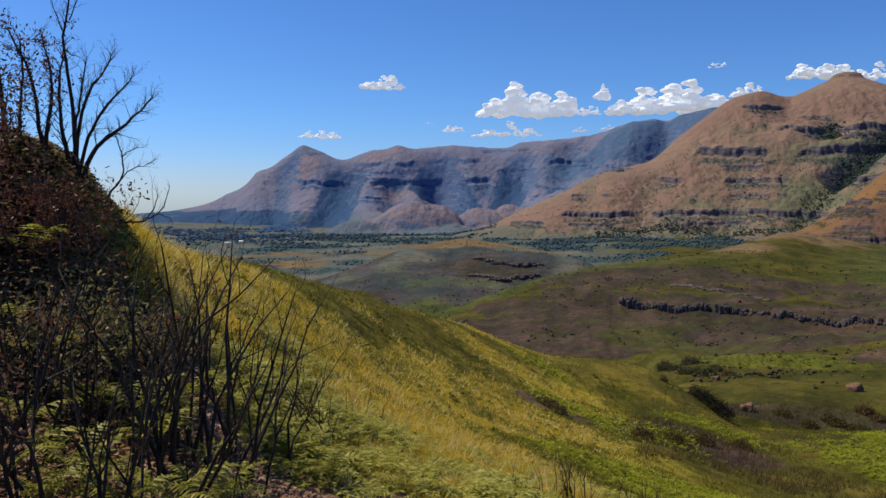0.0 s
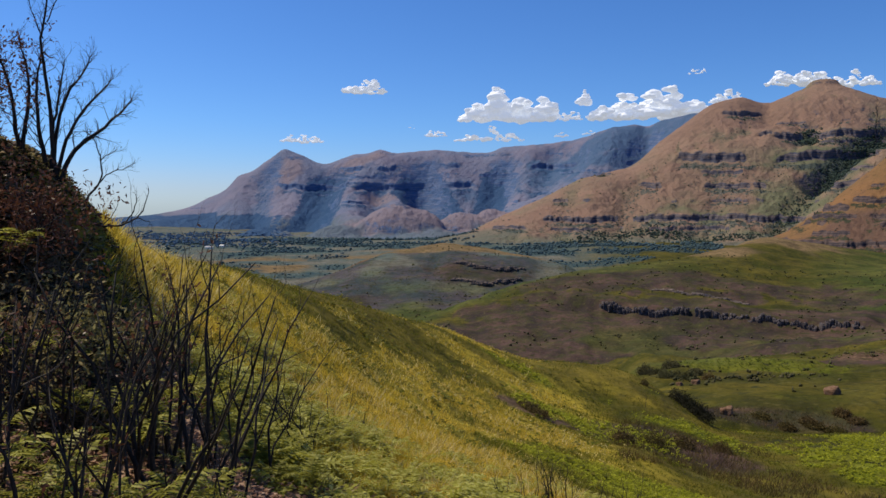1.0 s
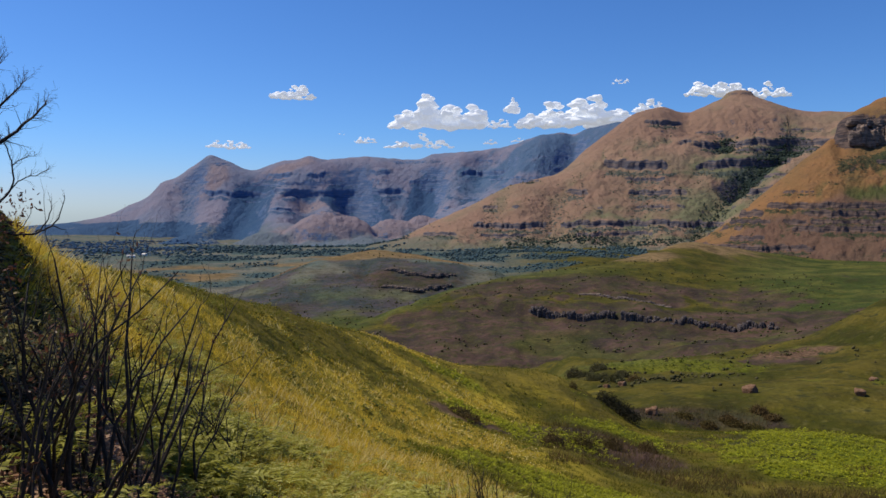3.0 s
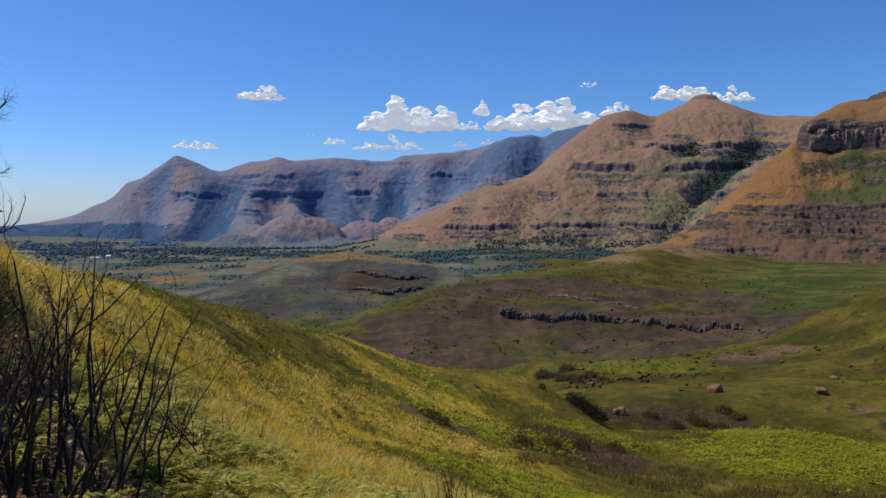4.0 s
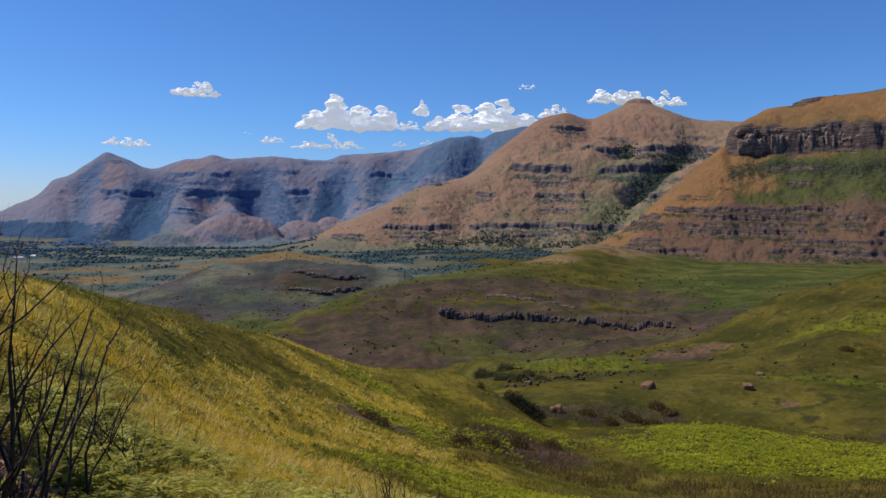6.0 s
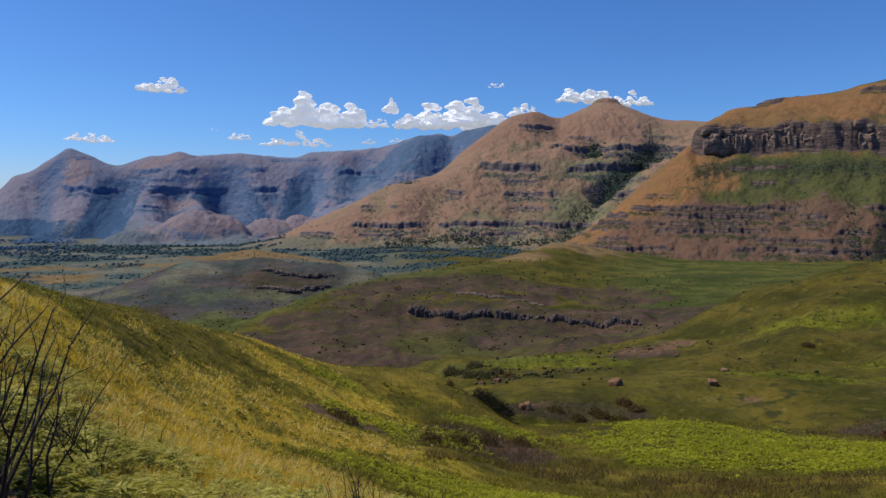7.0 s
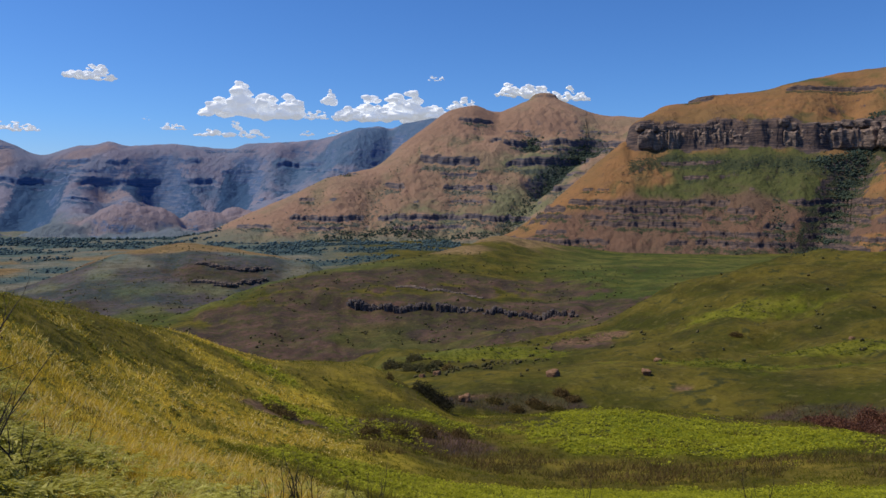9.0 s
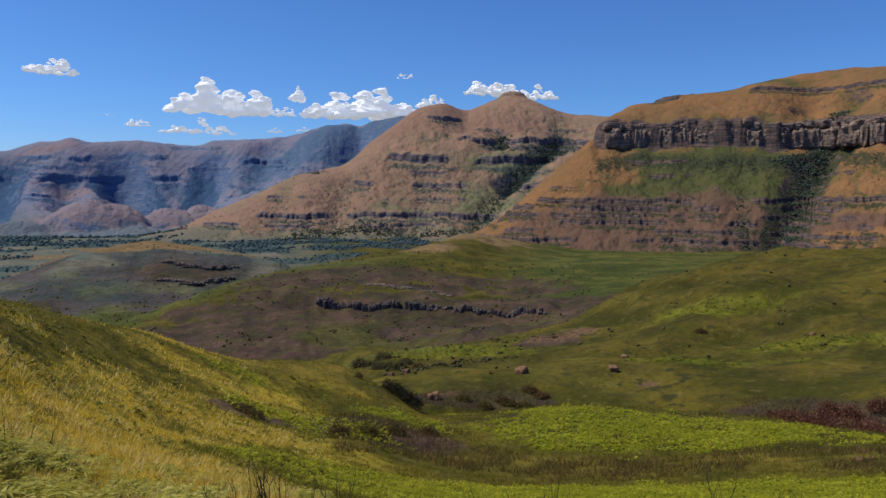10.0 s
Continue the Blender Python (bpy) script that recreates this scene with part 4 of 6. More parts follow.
for row in ((-4.6, 8.96, 292, 109, 46, 200, ((0.45, 1.0), (0.1, 0.6), (-0.7, 0.15))), (6.2, 7.45, 620, 240, 190, 201, ((-0.22, 1.0), (0.82, 0.95), (-0.7, 0.42), (0.3, 0.55))),
            (4.8, 5.45, 457, 102, 70, 202), (0.8, 5.63, 153, 54, 26, 203), (11.8, 8.08, 102, 102, 26, 204, ((0.1, 1.0), (0.5, 0.6))), (10.9, 6.84, 153, 73, 26, 205),
            (16.6, 7.35, 760, 205, 210, 206, ((-0.4, 0.8), (0.05, 0.75), (0.33, 1.0), (0.7, 0.5), (-0.8, 0.4))), (21.8, 7.79, 197, 87, 34, 207), (19.8, 9.70, 117, 43, 16, 208),
            (26.3, 8.85, 351, 109, 56, 209, ((-0.5, 1.0), (0.2, 0.8), (0.7, 0.7))), (29.6, 8.44, 292, 87, 44, 210), (-9.2, 5.10, 285, 62, 44, 211), (10.2, 5.50, 95, 43, 16, 212), (12.3, 5.63, 109, 36, 16, 213), (-1.0, 6.09, 65, 25, 8, 214)):
    cloud(*row)


# ---- woods and scrub far off ----
def lumps(name, bearing, r, size, material, label, category, tall=1.2, pieces=3):
    """Many small crowns, each of a few rough lumps."""
    n = len(r)
    z = surface(bearing, r)
    a = np.radians(bearing)
    mid = np.stack([r * np.sin(a), r * np.cos(a), z], -1)
    mid, size = np.repeat(mid, pieces, 0), np.repeat(size, pieces)
    m = n * pieces
    mid[:, :2] += rng.normal(0, 0.45, (m, 2)) * size[:, None]
    mid[:, 2] += size * tall * rng.uniform(0.15, 0.75, m)
    v = ICO1[None] * (1 + rng.normal(0, 0.28, (m, len(ICO1), 1))) * size[:, None, None] * rng.uniform(0.35, 0.7, (m, 1, 3))
    v[:, :, 2] *= tall
    return soup(name, v + mid[:, None], ICO1_F, m, material, label, category)


def strew(n, b0, b1, r0, r1, keep=None):
    """Places spread over a stretch of the plan, thinned by a noise."""
    b_, r_ = rng.uniform(b0, b1, n), np.sqrt(rng.uniform(r0 * r0, r1 * r1, n))
    x, y = r_ * np.sin(np.radians(b_)), r_ * np.cos(np.radians(b_))
    ok = np.ones(n, bool) if keep is None else fbm(x, y, keep[0], 3, keep[2]) > keep[1]
    return b_[ok], r_[ok]


def along(n, path, spread):
    """Places near a path of bearings and distances."""
    p = np.array(path, float)
    t = rng.uniform(0, len(p) - 1, n)
    i = np.minimum(t.astype(int), len(p) - 2)
    q = p[i] + (p[i + 1] - p[i]) * (t - i)[:, None]
    x, y = q[:, 1] * np.sin(np.radians(q[:, 0])), q[:, 1] * np.cos(np.radians(q[:, 0]))
    x, y = x + rng.normal(0, spread, n), y + rng.normal(0, spread, n)
    return np.degrees(np.arctan2(x, y)), np.hypot(x, y)


def join(*lists):
    return np.concatenate([q[0] for q in lists]), np.concatenate([q[1] for q in lists])


def cling(side, n, r1=9999.0):
    """Places on a mountain side where scrub crowds: hollows and the feet of cliffs."""
    b_, r_, w = (np.ravel(q) for q in side)
    w = np.where(r_ < r1, np.clip(w - 0.14, 0, 1) ** 2, 0)
    i = rng.choice(len(w), n, p=w / w.sum())
    return b_[i] + rng.normal(0, 0.05, n), r_[i] + rng.normal(0, 3, n)


b_, r_ = join(strew(5200, 3, 25, 1330, 1720, (120, -0.12, 3)), strew(1900, 5, 18, 960, 1400, (90, 0.04, 3)), strew(5600, -13, 4, 1500, 2450, (170, -0.10, 4)), strew(2600, -20, -6, 1000, 2000, (120, 0.08, 5)),
              strew(500, -22, 10, 1000, 2600, (100, 0.1, 6)))
lumps("valley_woods", b_, r_, (1.5 + 4.2 * rng.random(len(r_)) ** 2) * np.clip(r_ / 1500, 0.7, 1.6), HAZED_WOODS, "dark green woods along the valley foot", "woods", 0.8, 1)
b_, r_ = join(along(1200, [(31.2, 2540), (30.2, 2400), (27.9, 2170)], 17), along(200, [(27.9, 2170), (25.2, 1880)], 16), along(1300, [(50.2, 1560), (49.2, 1470), (48.2, 1370), (47.2, 1210), (46.8, 1090)], 9), along(260, [(48.4, 1450), (46.6, 1420)], 9), along(70, [(44.3, 1300), (44.6, 1150)], 6),
              along(420, [(11.0, 1680), (12.2, 1760), (14.5, 1800), (16, 1840)], 26), along(260, [(27.2, 2540), (27.0, 2440)], 14), along(500, [(16, 1820), (20, 1800), (24, 1790)], 22))
lumps("ravine_woods", b_, r_, rng.uniform(1.6, 4.2, len(r_)) * np.clip(r_ / 1900, 0.5, 1.6), WOODS, "dark green forest filling the mountain ravines", "woods", 1.1, 2)
# dark blue lumps standing in for a cloud shadow below the range
b_, r_ = strew(4200, -24, -10.0, 1750, 3050, (420, -0.2, 8))
keep = (rng.random(len(r_)) < 0.55 * smooth(-9.5, -12.5, b_ + 4 * plan_noise(b_, r_, 300, 36))) & (surface(b_, r_) < -22 + 30 * plan_noise(b_, r_, 240, 37))
b_, r_ = b_[keep], r_[keep]
lumps("foothill_cloud_shade", b_, r_, rng.uniform(4, 10, len(r_)), CLOUD_SHADE, "dark blue lumps in place of a cloud shadow at the foot of the range", "woods", 0.45, 1)
b_, r_ = join(cling(MID_SIDE, 3800, 2700), strew(700, 4, 29, 1720, 2350, (120, 0.06, 9)), cling(RIGHT_SIDE, 1900, 1500), strew(400, 22, 55, 1080, 1430, (90, 0.0, 10)))
lumps("mountain_scrub", b_, r_, rng.uniform(1.1, 3.0, len(r_)) * np.clip(r_ / 1800, 0.5, 2), WOODS, "scattered dark shrubs on the mountain slopes", "scrub", 1.0, 1)
b_, r_ = join(strew(1300, -6, 34, 380, 700, (60, -0.05, 12)), strew(900, -14, 11, 600, 1100, (70, 0.0, 13)), strew(160, 26, 54, 480, 1000, (60, 0.05, 14)))
lumps("hill_scrub", b_, r_, rng.uniform(0.35, 1.3, len(r_)), SCRUB, "scattered low dark bushes on the valley hills", "scrub", 1.0, 2)
b_, r_ = join(strew(260, 22, 56, 150, 340, (30, 0.08, 15)), strew(240, 18, 30, 170, 300, (25, 0.0, 16)), along(60, [(20, 170), (24, 185), (27, 200)], 4))
lumps("stream_scrub", b_, r_, rng.uniform(0.2, 0.8, len(r_)), SCRUB, "low green and brown bushes along the stream", "scrub", 1.0, 3)


# ---- cliffs of the hills: each block of rock is a part ----
def block(width, deep, tall, seed):
    """A weathered, jointed block of sandstone."""
    g = np.random.default_rng(seed)
    bm = bmesh.new()
    bmesh.ops.create_cube(bm, size=1.0)
    bmesh.ops.bevel(bm, geom=bm.edges[:], offset=0.12, segments=1, affect="EDGES")
    bmesh.ops.subdivide_edges(bm, edges=[q for q in bm.edges if q.calc_length() > 0.5], cuts=2, use_grid_fill=True)
    for q in bm.verts:
        n = noise.noise_vector(q.co * 2.3 + Vector((seed * 1.7, 0, 0)))
        q.co = Vector((q.co.x * width, q.co.y * deep, q.co.z * tall)) + Vector((n.x * width, n.y * deep, n.z * tall)) * 0.16
    me = bpy.data.meshes.new("rock")
    bm.to_mesh(me)
    bm.free()
    return me


def rock_wall(name, label, rows, meshes, width, tall, sink, group, even=(0.85, 1.1), top=None):
    """A broken cliff line along rows of bearing and distance."""
    root = new(name)
    root.location = spot(*rows[0])
    tagged(root, label, "cliff", group)
    g = np.random.default_rng(len(rows) * 13 + int(width * 10))
    for (b0, r0), (b1, r1) in zip(rows, rows[1:]):
        n = max(1, int(math.hypot((b1 - b0) * math.pi / 180 * r0, r1 - r0) / (width * 0.42)))
        for i in range(n):
            t = (i + g.uniform(0, 0.8)) / n
            if g.random() < 0.08:
                continue
            p = spot(b0 + (b1 - b0) * t, r0 + (r1 - r0) * t + g.normal(0, 0.15 * width))
            s = g.uniform(*even)
            ob = new("rock", meshes[int(g.integers(len(meshes)))])
            ob.parent = root
            if top is not None:
                p.z = top - tall + sink + g.normal(0, 2.0)
            m = Matrix.Translation(p + Vector((0, 0, tall * s * 0.5 - sink)) - root.location) @ pose(0, 0, 0, g.uniform(-3, 3), g.uniform(-3, 3), -b0 + g.uniform(-25, 25))
            ob.matrix_basis = m @ Matrix.Diagonal((g.uniform(0.7, 1.3), g.uniform(0.7, 1.2), s, 1))
    return root


def blocks(width, deep, tall, material, seed, n=5):
    out = [block(width, deep, tall, seed + i) for i in range(n)]
    for me in out:
        me.materials.append(material)
    return out


HILL_ROCKS = blocks(2.0, 4.0, 6.0, ROCK_DARK, 100, 7)
rock_wall("rock_cliff", "dark columnar sandstone cliff across a brown hillside", [(13.2, 479), (15.4, 474), (17.4, 470), (19.5, 468)], HILL_ROCKS, 2.0, 6.0, 3.2, "cliffs of the valley hills", (0.88, 1.0))
rock_wall("rock_cliff", "broken dark sandstone ledge across a brown hillside", [(20.0, 466), (23.0, 462), (26.7, 460), (30.6, 455)], HILL_ROCKS, 3.0, 5.0, 3.5, "cliffs of the valley hills", (0.85, 1.0))
LEDGE_ROCKS = blocks(4.5, 5.0, 3.0, ROCK_GREY, 120)
rock_wall("rock_cliff", "low dark rock ledge on a flat-topped knoll", [(2.2, 745), (5.0, 735), (7.5, 745)], LEDGE_ROCKS, 4.5, 3.0, 1.7, "cliffs of the valley hills")
rock_wall("rock_cliff", "low dark rock ledge under a flat-topped knoll", [(2.0, 705), (4.5, 695), (7.2, 712)], LEDGE_ROCKS, 4.5, 3.0, 1.9, "cliffs of the valley hills")
rock_wall("rock_cliff", "thin dark rock ledge above the cliff", [(17.0, 540), (20.0, 530), (23.5, 520)], LEDGE_ROCKS, 4.5, 3.0, 2.2, "cliffs of the valley hills")
CROWN_ROCKS = blocks(11.0, 26.0, 36.0, ROCK_CROWN, 140, 9) + blocks(18.0, 28.0, 33.0, ROCK_CROWN, 150, 4)
CAP_ROCKS = blocks(26.0, 22.0, 13.0, ROCK_CROWN, 160, 6)
for edge in ([(35.0, 1452), (36.0, 1458), (37.5, 1468), (40, 1474), (43, 1476), (46.4, 1486), (48.5, 1505), (50.2, 1510)], [(50.6, 1480), (51.4, 1462), (53, 1450), (56, 1448)]):
    beyond = " beyond a wooded ravine" if edge[0][0] > 45 else ""
    rock_wall("sandstone_cliff", "tall grey sandstone cliff with vertical joints" + beyond, edge, CROWN_ROCKS, 13.0, 35.0, 4.0, "cliffs of the mountain", (0.7, 1.05), 149)
    rock_wall("sandstone_cliff", "bedded upper tier of a grey sandstone cliff" + beyond, [(b_, r_ + 5) for b_, r_ in edge], CAP_ROCKS, 24.0, 13.0, 2.0, "cliffs of the mountain", (0.8, 1.1), 161)


def boulder(bearing, r, size, material, label):
    """A rounded, cracked boulder."""
    bld = Build()
    v = []
    for q in ICO3:
        c = Vector(q)
        d = 1 + 0.35 * noise.noise(c * 1.1 + Vector((bearing, r, 0))) + 0.12 * noise.noise(c * 3.1 + Vector((r, 0, bearing)))
        flat = Vector((max(-0.75, min(0.75, c.x)), max(-0.8, min(0.8, c.y)), max(-0.6, min(0.7, c.z))))
        v.append(flat * d * size * 0.62)
    bld.add([tuple(q) for q in v], ICO3_F)
    ob = new("boulder", bld.mesh("boulder", material))
    ob.matrix_world = Matrix.Translation(spot(bearing, r, -0.15 * size)) @ pose(0, 0, 0, 8, 12, bearing * 7)
    return tagged(ob, label, "boulder", "boulders in the valley")


for row in ((29.0, 150, 2.2), (22.3, 128, 1.9), (35.8, 150, 1.5), (36.6, 170, 1.4), (19.0, 165, 1.2), (20.1, 168, 1.6), (36.5, 168, 1.0), (49.2, 200, 1.2), (52.4, 60, 0.5), (53.0, 60, 0.4)):
    boulder(*row, ROCK_ORANGE, "weathered orange sandstone boulder half sunk in grass")


# ---- grass, bracken and heath of the near slopes ----
BLADE = [(0, 1, 2)]


def blades(name, bearing, r, tall, wide, lean, material, label, category):
    """Upright bent blades standing on the land."""
    n = len(r)
    a = np.radians(bearing)
    base = np.stack([r * np.sin(a), r * np.cos(a), land_height(bearing, r) - 0.02], -1)
    turn = rng.uniform(0, 2 * math.pi, n)
    side = np.stack([np.cos(turn), np.sin(turn), np.zeros(n)], -1) * wide[:, None]
    bend = np.stack([np.sin(turn + rng.normal(0, 0.8, n)), np.cos(turn), np.zeros(n)], -1) * (lean * tall)[:, None]
    bend[:, 0] += 0.12 * tall
    up = np.zeros((n, 3))
    up[:, 2] = tall
    v = np.stack([base - side, base + side, base + up + bend], 1)
    return soup(name, v, BLADE, n, material, label, category)


def slope_places(n, b0, b1, r0, r1):
    """Places thinned with distance, as they crowd towards the eye."""
    return rng.uniform(b0, b1, n), np.exp(rng.uniform(math.log(r0), math.log(r1), n))


b_, r_ = slope_places(640000, -23, 55, 5.0, 128)
x, y = r_ * np.sin(np.radians(b_)), r_ * np.cos(np.radians(b_))
tuft = 0.7 * fbm(x, y, 2.2, 3, 51) + 0.7 * fbm(x, y, 0.7, 2, 53) + 0.3 * fbm(x, y, 12, 2, 52)
keep = (bracken_at(b_, r_) < rng.uniform(0.15, 0.95, len(r_))) & (tuft > -0.14 + rng.normal(0, 0.1, len(r_))) & ~((b_ < -19) & (r_ < 10.5)) & (burnt_at(b_, r_) < 0.7) & (rng.random(len(r_)) > 0.5 * rank_at(b_, r_))
b_, r_, tuft = b_[keep], r_[keep], tuft[keep]
n = len(r_)
tall = rng.uniform(0.10, 0.26, n) * (0.7 + 0.3 * smooth(9, 22, r_)) * (1 + 1.3 * np.clip(tuft, -0.35, 0.6))
green_side = (b_ + 14 * plan_noise(b_, r_, 16, 73) > 9) | (rank_at(b_, r_) > rng.uniform(0.2, 0.9, n))
for name, pick, material, label in (("grass", ~green_side, GRASS, "tall dry yellow grass on the hillside"), ("grass", green_side, GREEN_GRASS, "short olive-green grass of the lower slope")):
    blades(name, b_[pick], r_[pick], tall[pick], 0.003 + 0.00038 * r_[pick], rng.uniform(0.35, 1.2, pick.sum()), material, label, "grass")
pick = ~green_side & (rng.random(n) < 0.15) & (plan_noise(b_, r_, 3, 75) > 0.0)
blades("seed_heads", b_[pick], r_[pick], tall[pick] * 1.3 + 0.05, 0.003 + 0.0007 * r_[pick], rng.uniform(0.3, 1.1, pick.sum()), STRAW, "pale straw-coloured seed heads above the grass", "grass")

b_, r_ = join(slope_places(26000, 14, 55, 52, 84), slope_places(9000, 42, 55, 100, 134), slope_places(3000, 20, 31, 118, 140))
thin = plan_noise(b_, r_, 7, 71)
keep = np.maximum(burnt_at(b_, r_), 0.6 * rank_at(b_, r_)) + 1.5 * thin > 0.5
b_, r_ = b_[keep], r_[keep]
n = len(r_)
pick = np.ones(n, bool)
blades("reeds", b_[pick], r_[pick], rng.uniform(0.2, 0.75, pick.sum()), 0.008 + 0.0003 * r_[pick], rng.uniform(0.2, 0.9, pick.sum()), HEATH, "dry red-brown reeds by the gully", "reeds")

FROND = [(0, 1, 2), (1, 3, 2)]


def fronds(name, bearing, r, size, per, material, label, category):
    """Low plants of a few spreading fronds."""
    n = len(r) * per
    b2, r2, s = np.repeat(bearing, per), np.repeat(r, per), np.repeat(size, per) * rng.uniform(0.6, 1.2, n)
    a = np.radians(b2)
    base = np.stack([r2 * np.sin(a), r2 * np.cos(a), land_height(b2, r2) + s * rng.uniform(0.2, 0.8, n)], -1)
    t = rng.uniform(0, 2 * math.pi, n)
    way = np.stack([np.cos(t), np.sin(t), rng.uniform(-0.1, 0.7, n)], -1) * s[:, None]
    side = np.stack([-np.sin(t), np.cos(t), rng.normal(0, 0.25, n)], -1) * (0.3 * s)[:, None]
    drop = np.zeros((n, 3))
    drop[:, 2] = -0.25 * s
    v = np.stack([base, base + 0.45 * way - side, base + 0.45 * way + side, base + way + drop], 1)
    return soup(name, v, FROND, n, material, label, category)


b_, r_ = slope_places(64000, 4, 55, 30, 108)
keep = bracken_at(b_, r_) > rng.uniform(0.1, 0.9, len(r_))
b_, r_ = b_[keep], r_[keep]
fronds("bracken", b_, r_, rng.uniform(0.12, 0.32, len(r_)) * (0.55 + 0.45 * smooth(45, 75, r_)), 5, BRACKEN, "bright green bracken covering the lower slope", "bracken")
b_, r_ = slope_places(16000, 16, 55, 140, 300)
keep = (bracken_at(b_, r_) + 0.5 * plan_noise(b_, r_, 8, 77) > 0.62) & (rng.random(len(r_)) < 0.7)
fronds("bracken", b_[keep], r_[keep], rng.uniform(0.3, 0.7, keep.sum()), 4, FAR_BRACKEN, "bright green bracken strips along the far bank", "bracken")
b_, r_ = slope_places(8000, -18, 26, 9, 45)
keep = plan_noise(b_, r_, 5, 57) > 0.05
fronds("green_herbs", b_[keep], r_[keep], rng.uniform(0.05, 0.13, keep.sum()), 5, FERN, "green herbs among the dry grass", "herbs")
b_, r_ = slope_places(9000, -34, -13, 4.0, 13)
keep = plan_noise(b_, r_, 1.6, 63) > -0.1
b_, r_ = b_[keep], r_[keep]
fronds("undergrowth", b_, r_, rng.uniform(0.02, 0.075, len(r_)) * np.clip(r_ / 8, 0.6, 1.4), 6, LITTER, "dark tangled undergrowth with dead leaves", "undergrowth")
b_, r_ = slope_places(7000, -34, -20, 7, 13.5)
keep = rng.random(len(r_)) < 0.6
# the bank's shade is put into the near-black part of its scrub
fronds("bank_scrub", b_[keep], r_[keep], rng.uniform(0.03, 0.11, keep.sum()), 5, SHADE_TWIGS, "dark scrub covering the steep bank, its shade put into the colour", "scrub")
fronds("bank_scrub", b_[~keep], r_[~keep], rng.uniform(0.03, 0.09, (~keep).sum()), 5, LITTER, "dull green scrub on the steep bank", "scrub")


b_, r_ = slope_places(4200, -19, 14, 10, 95)
keep = plan_noise(b_, r_, 6, 59) + 0.8 * plan_noise(b_, r_, 1.5, 60) > 0.02
fronds("tussocks", b_[keep], r_[keep], rng.uniform(0.10, 0.26, keep.sum()) * np.clip(r_[keep] / 30, 0.7, 1.7), 5, GREEN_GRASS, "darker olive tussocks scattered in the dry grass", "grass")
b_, r_ = slope_places(17000, -20, 16, 8, 75)
keep = (plan_noise(b_, r_, 3, 75) + 0.6 * plan_noise(b_, r_, 0.8, 76) > -0.03) & (bracken_at(b_, r_) < 0.4) & (burnt_at(b_, r_) < 0.5) & (rank_at(b_, r_) < 0.6)
fronds("grass_heads", b_[keep], r_[keep], 0.022 + 0.0021 * r_[keep] * rng.uniform(0.5, 1.1, keep.sum()), 2, STRAW, "pale feathery grass heads catching the sun", "grass")
b_, r_ = slope_places(8500, -33, -5, 4.5, 11)
keep = plan_noise(b_, r_, 1.2, 62) - 0.03 * (b_ + 14) > -0.16
fronds("leaf_litter", b_[keep], r_[keep], rng.uniform(0.03, 0.085, keep.sum()), 4, DEAD_LEAF, "fallen brown dead leaves under the shrubs", "leaf litter")
LEAFLETS = [(3 * k, 3 * k + 1, 3 * k + 2) for k in range(12)]


def plumes(name, bearing, r, size, per, material, label, category):
    """Small ferns: arching fronds, each of six pairs of narrow leaflets."""
    n = len(r) * per
    b2, r2, s = np.repeat(bearing, per), np.repeat(r, per), np.repeat(size, per) * rng.uniform(0.6, 1.25, n)
    a = np.radians(b2)
    base = np.stack([r2 * np.sin(a), r2 * np.cos(a), land_height(b2, r2) + 0.03], -1)
    t = rng.uniform(0, 2 * math.pi, n)
    way, side = np.stack([np.cos(t), np.sin(t), np.zeros(n)], -1), np.stack([-np.sin(t), np.cos(t), rng.normal(0, 0.3, n)], -1)
    lift, tris = rng.uniform(0.7, 1.5, n), []
    for k in range(6):
        u = 0.28 + 0.72 * k / 5
        p = base + way * (0.8 * u * s)[:, None]
        p[:, 2] += s * (lift * u - 0.75 * lift * u * u)
        for sign in (-1, 1):
            wing = s * (0.36 * (1.12 - u)) * rng.uniform(0.7, 1.15, n)
            tip = p + sign * side * wing[:, None] + way * (0.10 * s)[:, None]
            tip[:, 2] -= 0.25 * wing
            tris += [p - way * (0.055 * s)[:, None], p + way * (0.055 * s)[:, None], tip]
    return soup(name, np.stack(tris, 1), LEAFLETS, n, material, label, category)


b_, r_ = join(slope_places(2600, -15, 14, 10, 26), slope_places(900, -17, -3, 10, 17))
keep = plan_noise(b_, r_, 1.8, 58) + 0.25 * smooth(8, -12, b_) - 0.010 * r_ > rng.normal(0.06, 0.1, len(r_))
plumes("young_fern", b_[keep], r_[keep], rng.uniform(0.22, 0.5, keep.sum()), 6, FERN, "pale green young ferns among the dry grass", "ferns")


